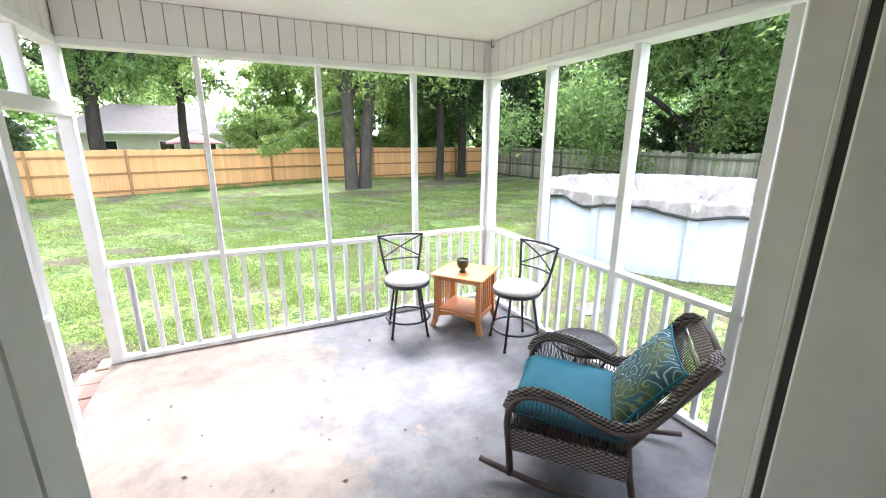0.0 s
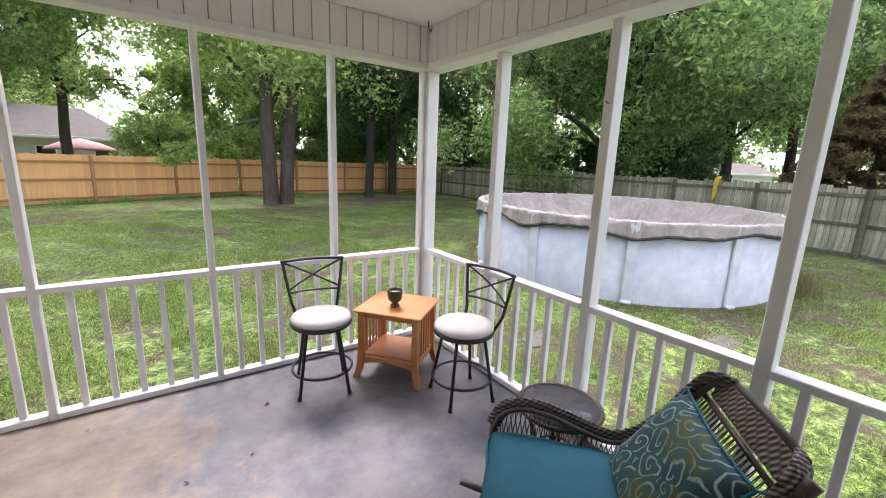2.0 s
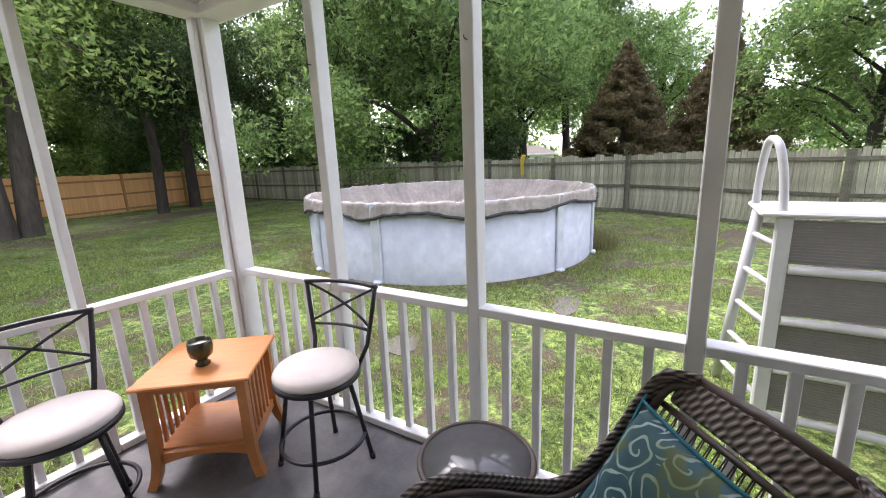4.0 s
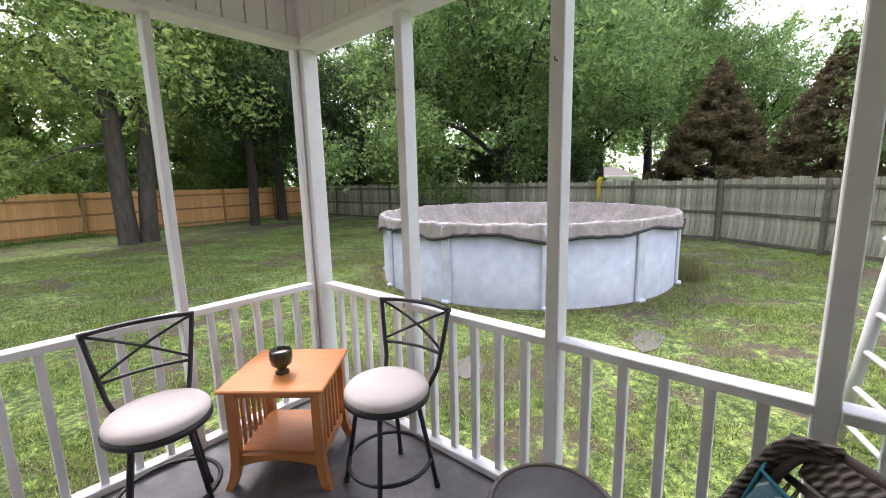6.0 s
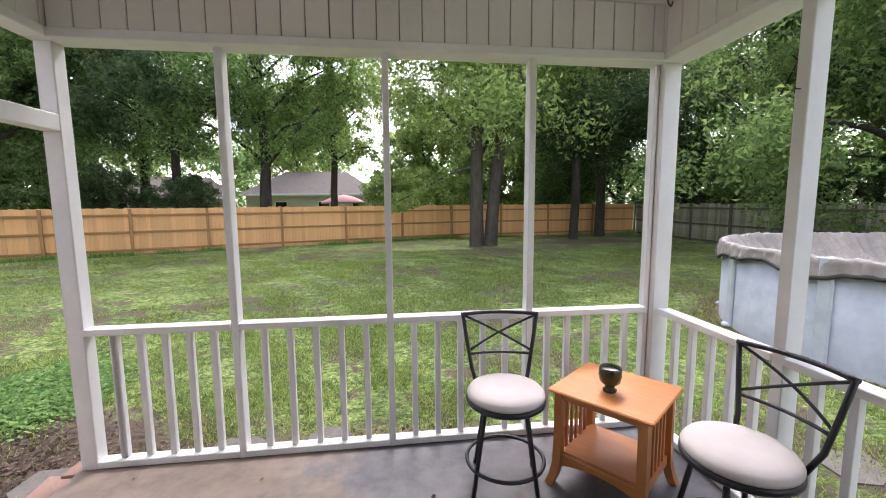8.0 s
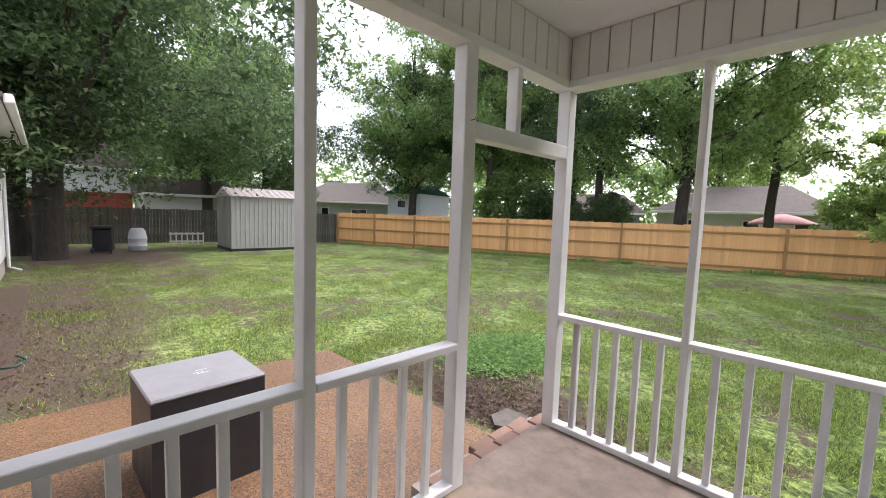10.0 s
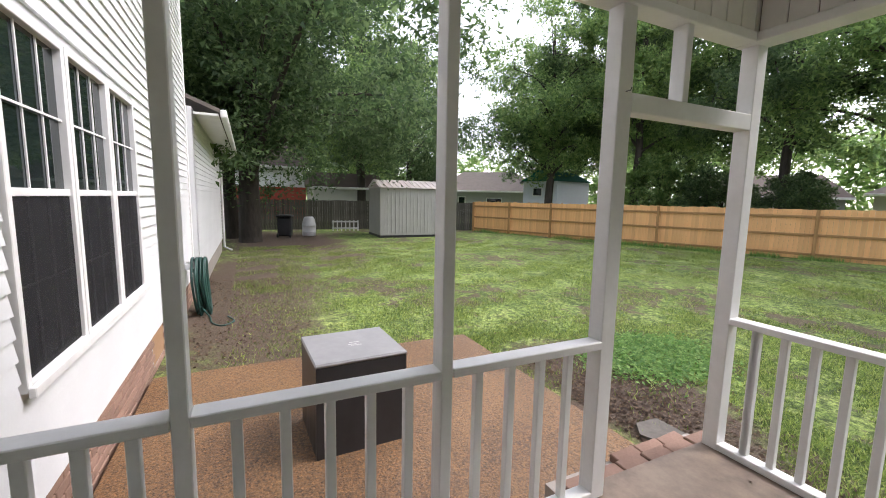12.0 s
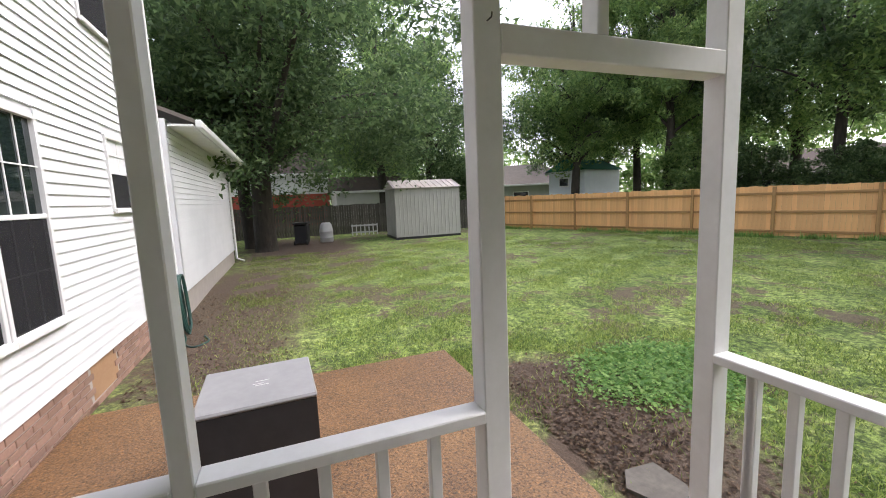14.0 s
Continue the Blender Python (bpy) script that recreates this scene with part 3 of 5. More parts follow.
part("head_casing", block(CUT0, 0.002, DOORTOP - 0.028, CUT1, 0.025, DOORTOP + 0.06, bevel=0.004), WHITE, door)
part("threshold", block(DOOR0 + 0.026, -0.2, 0.03, DOOR1 - 0.026, 0.02, 0.07, bevel=0.006), GREYPLASTIC, door)

RUBBER = surface("black_weatherstrip", (0.012, 0.012, 0.012), (0.02, 0.02, 0.02), 0.7)
part("weatherstrip", block(DOOR1 - 0.036, -0.064, 0.07, DOOR1 - 0.021, -0.046, DOORTOP - 0.03), RUBBER, door, "black rubber weatherstrip")
part("stop_bead", block(DOOR1 - 0.032, -0.045, 0.07, DOOR1 - 0.021, -0.032, DOORTOP - 0.03, bevel=0.003), WHITE, door)
leaf = part("door_leaf", block(DOOR1 - 0.064, -1.0, 0.075, DOOR1 - 0.022, -0.066, DOORTOP - 0.04, bevel=0.004), WHITE, door, "beige door leaf standing open")
for z0, z1 in ((0.25, 0.95), (1.15, 2.0)):
    part("door_panel", block(DOOR1 - 0.07, -0.95, z0, DOOR1 - 0.065, -0.32, z1, bevel=0.002), WHITE, leaf)

# room behind the door, closed and plain
DARKROOM = surface("plain_indoor_wall", (0.45, 0.42, 0.38), (0.40, 0.37, 0.34), 0.8)
for nm, d in (("wall_room_west", (-0.6, -3.2, 0, -0.5, -0.2, 2.6)), ("wall_room_east", (3.5, -3.2, 0, 3.6, -0.2, 2.6)), ("wall_room_south", (-0.5, -3.2, 0, 3.5, -3.1, 2.6)), ("floor_room", (-0.6, -3.2, -0.05, 3.6, -0.2, 0.03)), ("ceiling_room", (-0.6, -3.2, 2.6, 3.6, -0.2, 2.7))):
    tagged(finish(nm, block(*d), DARKROOM), "plain beige indoor surface", nm.split("_")[0], kind="structure")

# garage wing beyond the house corner
gar = thing("garage_wing", pose(0, 0, 0), "white sided single-storey garage wing with a gutter", "garage", kind="structure")
part("wall", block(-14.6, -7, 0.0, -7.285, 0.1, 3.05), SIDING, gar)
part("footing", block(-14.6, -7, GROUND - 0.1, -7.285, 0.08, 0.0), MORTAR, gar)
for k in range(int(3.0 / LAP)):
    z = k * LAP
    bm = bmesh.new()
    v = [bm.verts.new(p) for p in ((-14.6, 0.12, z), (-7.285, 0.12, z), (-7.285, 0.104, z + LAP), (-14.6, 0.104, z + LAP), (-14.6, 0.101, z), (-7.285, 0.101, z))]
    bm.faces.new((v[1], v[0], v[3], v[2]))
    bm.faces.new((v[0], v[1], v[5], v[4]))
    part("siding_board", bm, SIDING, gar)
bm = bmesh.new()
v = [bm.verts.new(p) for p in ((-15.0, 0.55, 3.05), (-7.285, 0.55, 3.05), (-7.285, -4.0, 4.9), (-15.0, -4.0, 4.9), (-15.0, 0.55, 2.98), (-7.285, 0.55, 2.98), (-7.285, -4.0, 4.83), (-15.0, -4.0, 4.83))]
for f in ((0, 1, 2, 3), (5, 4, 7, 6), (4, 5, 1, 0), (7, 4, 0, 3), (5, 6, 2, 1), (6, 7, 3, 2)):
    bm.faces.new([v[i] for i in f])
part("roof", bm, ROOF, gar)
part("soffit", block(-14.9, 0.13, 2.92, -7.285, 0.52, 2.96), WHITE, gar)
part("gutter", block(-15.0, 0.552, 2.9, -7.285, 0.66, 3.04, bevel=0.02), WHITE, gar)
part("downspout", tube(bmesh.new(), [(-14.55, 0.6, 2.9), (-14.55, 0.45, 2.75), (-14.55, 0.16, 2.6), (-14.55, 0.16, -0.3), (-14.55, 0.4, -0.42)], 0.04, 6), WHITE, gar)
house_roof = finish("house_roof", block(-7.7, -8, 5.6, 4.0, 0.5, 5.8), ROOF)
tagged(house_roof, "grey shingled roof over the house", "roof", kind="structure")

# ---- fences ----


def fence(corners, height, material, frame_material, label, gap, rng, rail_z):
    """A board fence along corners; boards in its own mesh of separate planks, posts and rails as parts."""
    f = thing("fence", pose(0, 0, 0), label, "fence", kind="structure")
    r = random.Random(rng)
    slabs = {}
    for (ax, ay), (bx, by) in zip(corners, corners[1:]):
        run = math.hypot(bx - ax, by - ay)
        ang = math.degrees(math.atan2(by - ay, bx - ax))
        m = pose(ax, ay, GROUND, 0, 0, ang)
        w = 0.14
        n = int(run / w)
        if "b" not in slabs:
            slabs["b"] = part("board", block(gap / 2, 0.0, 0.03, w - gap / 2, 0.018, height), material, f, at=m)
        for k in range(0 if slabs.get("used") else 1, n):
            s = 1 + r.uniform(-0.012, 0.012) * (2.2 if material == FENCE_OLD else 1)
            shared("board", slabs["b"], f, m @ pose(k * w, r.uniform(-0.004, 0.004), 0) @ Matrix.Diagonal((1, 1, s, 1)))
        slabs["used"] = True
        n = max(int(run / 2.4), 1)
        for k in range(n + 1):
            p = part("fence_post", block(-0.05, -0.13, 0, 0.05, -0.048, height - 0.02, bevel=0.005), frame_material, f, at=m @ pose(run * k / n, 0, 0))
        for z in rail_z:
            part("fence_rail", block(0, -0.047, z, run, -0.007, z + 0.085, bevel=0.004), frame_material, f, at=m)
    return f


CORNER = (16.6, 24.6)
fence([(-20.6, 13.6), (-6.0, 19.4), (5.0, 23.4), CORNER], 1.83, FENCE_NEW, FENCE_NEW_RAIL, "new orange treated pine board fence", 0.004, 5, (0.16, 0.86, 1.52))
fence([(16.7, 24.5), (16.3, 2.6), (13.5, -1.9), (12.9, -12)], 1.83, FENCE_OLD, FENCE_OLD_RAIL, "old weathered grey-green wooden fence", 0.014, 6, (0.05, 0.82, 1.58))
fence([(-20.8, 13.7), (-23.3, 7.0), (-24.2, -4), (-15.0, -4)], 1.75, FENCE_SHADED, FENCE_SHADED, "weathered grey wooden fence darkened for tree shade", 0.008, 7, (0.3, 0.8, 1.35))

# ---- above-ground pool ----
PX, PY, PR, PH = 9.75, 5.5, 3.0, 1.30
pool = thing("swimming_pool", pose(PX, PY, GROUND), "round pale above-ground pool with a tan winter cover", "pool")
bm = bmesh.new()
wall_rings = [[bm.verts.new((r * math.cos(k * math.tau / 96), r * math.sin(k * math.tau / 96), z)) for k in range(96)] for r, z in ((PR, 0.0), (PR, PH), (PR - 0.03, PH), (PR - 0.03, 0.0))]
for r, s in zip(wall_rings, wall_rings[1:]):
    for k in range(96):
        bm.faces.new((r[k], r[(k + 1) % 96], s[(k + 1) % 96], s[k])).smooth = True
part("wall", bm, POOLWALL, pool)
SEG = 12
for k in range(SEG):
    a = 360 / SEG * k - 143
    up = part("upright", block(PR + 0.0, -0.08, 0.02, PR + 0.05, 0.08, PH + 0.01, bevel=0.015), POOLWALL, pool, at=pose(0, 0, 0, 0, 0, a))
    part("foot", block(PR + 0.0, -0.08, 0.0, PR + 0.11, 0.08, 0.06, bevel=0.02), POOLWALL, pool, at=pose(0, 0, 0, 0, 0, a))
bm = bmesh.new()
rings, hem = [], []
N = 720
# profile from the hem over the rim to the sagging middle: (radius offset, height, how deep the pleats are)
prof = [(0.10, -1.0, 1.0), (0.085, -0.66, 1.0), (0.07, -0.3, 0.8), (0.06, -0.04, 0.5), (0.02, 0.03, 0.3), (-0.03, 0.03, 0.25), (-0.09, -0.05, 0.5), (-0.2, -0.16, 0.8), (-0.34, -0.27, 1.0), (-0.5, -0.36, 1.0), (-0.8, -0.45, 0.9), (-1.2, -0.52, 0.6), (-1.8, -0.57, 0.4), (-2.6, -0.6, 0.2)]


def pleat(a, q, f, seed):
    """Sharp narrow folds that fan out from the rim."""
    c, s_ = math.cos(a + 0.012 * q * math.sin(a * 9 + seed)), math.sin(a + 0.012 * q * math.sin(a * 9 + seed))
    n = noise.noise(Vector((c * f + seed, s_ * f, q * 0.10)))
    return max(0.0, 1.0 - 3.4 * abs(n))


for q, (dr, hz, deep) in enumerate(prof):
    ring = []
    for k in range(N):
        a = k * math.tau / N
        c, s_ = math.cos(a), math.sin(a)
        n1 = noise.noise(Vector((c * 4, s_ * 4, 0.3)))
        n2 = noise.noise(Vector((c * 26, s_ * 26, q * 0.5)))
        big = pleat(a, q, 7, 3.0)
        small = pleat(a, q, 19, 8.0)
        fold = (0.55 * big + 0.45 * small) * deep
        crease = abs(noise.noise(Vector((c * 48, s_ * 48, 2.0 + q * 0.03)))) * deep
        hang = 0.20 + 0.17 * n1 + 0.02 * n2
        zz = PH + (hz * hang if q < 4 else hz) + 0.005 * n2 - (0.0 if q < 4 else 0.19 * fold + 0.10 * crease)
        rr = PR + dr + 0.01 * n2 - (0.035 * fold + 0.05 * crease if q < 5 else 0.0) + (0.02 * noise.noise(Vector((c * 40, s_ * 40, q * 0.8))) if q < 4 else 0.0)
        ring.append(bm.verts.new((rr * c, rr * s_, zz)))
        if q == 0 and k % 2 == 0:
            hem.append((rr * c * 1.002, rr * s_ * 1.002, zz - 0.004))
    rings.append(ring)
for r, s in zip(rings, rings[1:]):
    for k in range(N):
        f = bm.faces.new((r[k], r[(k + 1) % N], s[(k + 1) % N], s[k]))
        f.smooth = True
bm.faces.new(rings[-1])
cover = part("cover", bm, COVER, pool, "wrinkled tan vinyl winter cover sagging inside")
part("edge_cord", tube(bmesh.new(), hem, 0.026, 4, closed=True), CORD, cover, "dark cord along the cover's hem")

# ---- trees ----


def leaf_mesh(name, centres, radii, count, size, seed, flat=0.8):
    """Many small folded leaves scattered in clumps round the given centres."""
    g = np.random.default_rng(seed)
    centres, radii = np.array(centres), np.array(radii)
    wgt = radii ** 2 / (radii ** 2).sum()
    pick = g.choice(len(centres), count, p=wgt)
    d = g.normal(size=(count, 3))
    d /= np.linalg.norm(d, axis=1)[:, None]
    rad = 1.25 * g.random(count) ** 0.75
    pos = centres[pick] + d * (radii[pick] * rad)[:, None] * np.array([1, 1, flat])
    ax = g.normal(size=(count, 3))
    ax /= np.linalg.norm(ax, axis=1)[:, None]
    bx = np.cross(ax, g.normal(size=(count, 3)))
    bx /= np.linalg.norm(bx, axis=1)[:, None]
    s = size * (0.6 + 0.8 * g.random(count))[:, None]
    v = np.empty((count, 3, 3))
    v[:, 0], v[:, 1], v[:, 2] = pos - ax * s, pos + bx * s * 0.8, pos + ax * s
    me = bpy.data.meshes.new(name)
    me.vertices.add(count * 3)
    me.vertices.foreach_set("co", v.reshape(-1))
    me.loops.add(count * 3)
    me.loops.foreach_set("vertex_index", np.arange(count * 3))
    me.polygons.add(count)
    me.polygons.foreach_set("loop_start", np.arange(count) * 3)
    me.update(calc_edges=True)
    return me


def tree_limbs(seed, height, trunk_r, fork, spread, limbs, lean=0.0):
    """Trunk and limbs; gives the mesh and the places where leaves sit."""
    r = random.Random(seed)
    bm = bmesh.new()
    tips = []
    top = Vector((lean, lean * 0.3, height * 0.92))
    pts = [Vector((0, 0, -0.15)), Vector((0, 0, 0.3))]
    for k in range(1, 8):
        t = k / 7
        pts.append(Vector((top.x * t + r.uniform(-0.12, 0.12), top.y * t + r.uniform(-0.12, 0.12), 0.3 + (top.z - 0.3) * t)))
    tube(bm, catmull(pts, 3), [trunk_r * (1.35 if i < 2 else 1) * (1 - 0.85 * i / (len(catmull(pts, 3)) - 1)) + 0.015 for i in range(len(catmull(pts, 3)))], 10)
    for k in range(limbs):
        t = fork + (0.95 - fork) * (k + r.random() * 0.6) / limbs
        start = Vector((top.x * t, top.y * t, top.z * t))
        a = k * 2.4 + r.uniform(-0.4, 0.4)
        reach = spread * (0.55 + 0.5 * r.random()) * (1.05 - 0.6 * max(0, (t - fork) / (1 - fork)))
        end = start + Vector((math.cos(a) * reach, math.sin(a) * reach, reach * r.uniform(0.3, 0.95)))
        mid = start.lerp(end, 0.5) + Vector((0, 0, reach * 0.12))
        c = catmull([start, mid, end], 4)
        rad = trunk_r * 0.42 * (1.1 - t)
        tube(bm, c, [max(rad * (1 - 0.8 * i / (len(c) - 1)), 0.02) for i in range(len(c))], 6)
        for q in (0.45, 0.75, 1.0, 1.1):
            p = start.lerp(end, q)
            for _ in range(4):
                tips.append((p + Vector((r.uniform(-1, 1), r.uniform(-1, 1), r.uniform(-0.9, 0.6))) * reach * 0.42, reach * r.uniform(0.13, 0.27)))
            e2 = tips[-1][0]
            tube(bm, [start.lerp(end, min(q, 0.98)), e2], [0.03, 0.01], 4)
    return bm, tips


TREES = {}


def tree(kind, x, y, scale, turn, leaf, label, group="", seed=1, height=13, trunk_r=0.28, fork=0.22, spread=4.2, limbs=16, count=26000, size=0.11, wide=1.0, lean=0.0):
    if kind not in TREES:
        bm, tips = tree_limbs(seed, height, trunk_r, fork, spread, limbs, lean)
        tk = bpy.data.meshes.new(kind + "_trunk")
        bm.to_mesh(tk)
        bm.free()
        tk.materials.append(BARK if kind.startswith("twin") else BARK_DARK)
        cr = leaf_mesh(kind + "_crown", [tuple(p) for p, _ in tips], [q for _, q in tips], count, size, seed)
        TREES[kind] = (tk, cr)
    tk, cr = TREES[kind]
    t = thing("tree", pose(x, y, GROUND, 0, 0, turn) @ Matrix.Diagonal((scale * wide, scale * wide, scale, 1)), label, "tree", group)
    a = new("trunk", tk)
    a.parent = t
    c = cr
    if leaf is not None:
        c = cr.copy() if cr.materials and cr.materials[0] != leaf else cr
        if not c.materials:
            c.materials.append(leaf)
        elif c.materials[0] != leaf:
            c.materials[0] = leaf
    b = new("crown", c)
    b.parent = t
    return t


OAK = dict(seed=11, height=15, trunk_r=0.33, fork=0.24, spread=5.0, limbs=22, count=47000, size=0.10)
LOWOAK = dict(seed=12, height=11.5, trunk_r=0.25, fork=0.12, spread=4.6, limbs=26, count=50000, size=0.10)
THIN = dict(seed=13, height=16, trunk_r=0.24, fork=0.26, spread=3.6, limbs=18, count=40000, size=0.10)
TWIN = dict(seed=16, height=15, trunk_r=0.36, fork=0.26, spread=5.0, limbs=22, count=44000, size=0.095)
TWINB = dict(seed=17, height=16, trunk_r=0.34, lean=1.0, fork=0.3, spread=4.0, limbs=18, count=30000, size=0.095)
DENSE = dict(seed=11, height=15, trunk_r=0.46, fork=0.16, spread=6.6, limbs=34, count=105000, size=0.10)
POOLSIDE = dict(seed=19, height=12.5, trunk_r=0.34, fork=0.15, spread=5.6, limbs=34, count=130000, size=0.085)
BUSHY = dict(seed=14, height=6.5, trunk_r=0.12, fork=0.06, spread=3.0, limbs=16, count=24000, size=0.11)
KINDS = {"oak": OAK, "thin": THIN, "lowoak": LOWOAK, "bushy": BUSHY}
# in the yard
twin = tree("twin", 5.55, 19.1, 1.0, 20, LEAF_LIGHT, "tall leafy tree with grey twin trunk in the lawn", "yard trees", **TWIN)
tree("twinb", 6.22, 19.2, 1.0, -12, LEAF_LIGHT, "tall grey-trunked tree beside its twin in the lawn", "yard trees", **TWINB)
rb = random.Random(41)
spray = [(-0.9 - 2.6 * k / 13 + rb.uniform(-0.3, 0.3), 0.3 + 0.9 * k / 13 + rb.uniform(-0.4, 0.4), 3.0 - 1.1 * k / 13 + rb.uniform(-0.3, 0.3)) for k in range(14)]
me = leaf_mesh("low_spray", spray, [rb.uniform(0.25, 0.5) for _ in spray], 2600, 0.075, 42, 0.5)
me.materials.append(LEAF_LIGHT)
low = new("low_spray", me)
low.parent = twin
bough = part("low_branch", tube(bmesh.new(), catmull([(0, 0, 3.6), (-1.2, 0.45, 3.2), (-2.4, 0.85, 2.5), (-3.4, 1.2, 2.0)], 4), [0.07 - 0.004 * i for i in range(13)], 6), BARK, twin)
tree("thin", 11.3, 21.6, 1.05, 200, LEAF_DARK, "slim dark-trunked tree near the orange fence", "yard trees", **THIN)
tree("oak", 13.4, 22.8, 0.9, 250, LEAF_DARK, "dark-trunked leafy tree at the fence corner", "yard trees", **OAK)
tree("dense", -17.4, 1.0, 0.95, 40, LEAF_DARK, "dense dark green tree beside the garage wing", "yard trees", wide=1.1, **DENSE)
tree("poolside", 17.9, 10.7, 1.1, 15, LEAF_MID, "broad low-branched leafy tree behind the old fence", "plants behind fences", **POOLSIDE)
tree("oak", -27.4, 11.9, 0.95, 190, LEAF_DARK, "tall leafy tree standing behind the dark fence", "plants behind fences", **OAK)
tree("thin", 20.0, 16.4, 1.1, 75, LEAF_DARK, "slim dark-trunked tree behind the fence corner", "plants behind fences", **THIN)
tree("thin", -19.2, 0.3, 1.0, 140, LEAF_DARK, "tall dark-trunked tree beside the garage wing", "yard trees", wide=1.3, **THIN)
BEHIND = (
    (20.5, 18.5, "oak", 1.0, 130, LEAF_MID), (16.8, 26.5, "lowoak", 1.2, 160, LEAF_MID),
    (21.0, -4.2, "lowoak", 0.92, 60, LEAF_MID), (18.5, -8.5, "lowoak", 0.9, 160, LEAF_MID), (33.0, 7.5, "oak", 1.0, 20, LEAF_MID), (36.0, 3.0, "lowoak", 1.0, 80, LEAF_MID), (17.4, 11.6, "bushy", 0.5, 40, LEAF_DARK), (17.3, 7.6, "bushy", 0.48, 100, LEAF_DARK), (17.5, 15.0, "bushy", 0.55, 10, LEAF_DARK), (27.5, 7.5, "thin", 1.1, 60, LEAF_MID), (30.0, 14.0, "oak", 1.1, 200, LEAF_DARK),
    (-1.6, 26.0, "thin", 1.0, 0, LEAF_LIGHT), (-4.5, 22.5, "oak", 1.0, 40, LEAF_MID), (-9.0, 23.5, "thin", 1.05, 80, LEAF_DARK), (-12.5, 27, "oak", 0.95, 120, LEAF_MID),
    (-17.5, 27, "oak", 1.15, 160, LEAF_DARK), (4.0, 30, "bushy", 1.3, 0, LEAF_LIGHT), (9, 29, "oak", 0.95, 60, LEAF_LIGHT), (-8.0, 46, "lowoak", 1.3, 90, LEAF_LIGHT),
    (-36, 36, "oak", 1.2, 20, LEAF_MID), (-41, 12, "lowoak", 1.2, 70, LEAF_MID), (-24, 32, "thin", 1.2, 10, LEAF_MID),
    (-22.5, -3.0, "oak", 1.05, 0, LEAF_DARK), (-44, -4, "lowoak", 1.4, 30, LEAF_DARK), (-33, 9.5, "thin", 1.0, 60, LEAF_DARK),
    (-20.6, 19.4, "oak", 0.95, 70, LEAF_MID), (-25.0, 22.5, "oak", 0.9, 250, LEAF_DARK), (-28.5, 8.5, "oak", 1.15, 310, LEAF_MID), (-15.5, 21.5, "thin", 1.1, 30, LEAF_MID), (-41, 3.5, "oak", 1.2, 100, LEAF_DARK), (25.5, 9.5, "oak", 0.9, 100, LEAF_MID), (-20, 24, "thin", 1.2, 150, LEAF_DARK),
    (7.5, 24.0, "bushy", 0.9, 30, LEAF_LIGHT), (14.5, 30, "bushy", 1.3, 200, LEAF_MID), (23.5, 12.2, "bushy", 0.85, 10, LEAF_DARK), (1.8, 21.8, "bushy", 0.55, 70, LEAF_LIGHT), (12.5, 25, "bushy", 0.9, 120, LEAF_MID), (-7.5, 21.5, "bushy", 0.5, 200, LEAF_DARK), (-11.0, 21.0, "bushy", 0.55, 20, LEAF_DARK), (-14, 21.5, "bushy", 0.7, 80, LEAF_MID),
    (18.0, 22.0, "bushy", 0.9, 10, LEAF_DARK), (17.2, 16.5, "bushy", 0.8, 90, LEAF_MID), (20.0, 9.5, "bushy", 0.7, 140, LEAF_MID), (-29.5, 14.5, "bushy", 0.8, 0, LEAF_DARK))
for x, y, k, sc, tn, lf in BEHIND:
    tree(k, 1.6 + (x - 1.6) * 1.12, 1.0 + (y - 1.0) * 1.12, sc * 1.12, tn, lf, "leafy green shrub behind the fence" if k == "bushy" else "tall leafy tree standing behind the fence", "plants behind fences", **KINDS[k])


def conifer(x, y, height, width, seed):
    t = thing("conifer", pose(x, y, GROUND), "rusty brown half-dead conifer behind the old fence", "tree", "brown conifers")
    part("trunk", tube(bmesh.new(), [(0, 0, -0.1), (0, 0, height)], [0.16, 0.02], 8), BARK, t)
    r = random.Random(seed)
    cs, rs = [], []
    for k in range(900):
        u = r.random() ** 0.95
        a, q = r.uniform(0, math.tau), width * (1 - u) * (0.35 + 0.65 * r.random() ** 0.5) * r.uniform(0.8, 1.12)
        cs.append((math.cos(a) * q, math.sin(a) * q, 0.3 + u * (height - 0.4) - q * 0.12))
        rs.append(0.12 + 0.30 * (1 - u))
    me = leaf_mesh("conifer_crown", cs, rs, 60000, 0.095, seed, 0.6)
    me.materials.append(NEEDLE)
    c = new("crown", me)
    c.parent = t


conifer(25.1, 4.0, 7.3, 3.9, 21)
conifer(26.9, -0.2, 7.8, 4.0, 22)

# far woods that close the view
r3 = random.Random(9)
cs, rs = [], []
for k in range(520):
    a = r3.uniform(0, math.tau)
    d = r3.uniform(62, 78)
    cs.append((1.5 + math.cos(a) * d, 2 + math.sin(a) * d, r3.uniform(-0.5, 9.5)))
    rs.append(r3.uniform(1.8, 3.6))
me = leaf_mesh("far_woods", cs, rs, 110000, 0.48, 33, 0.8)
me.materials.append(LEAF_MID)
tagged(new("far_woods", me), "distant green woods round the gardens", "woods", kind="stuff")

# ---- furniture on the porch ----


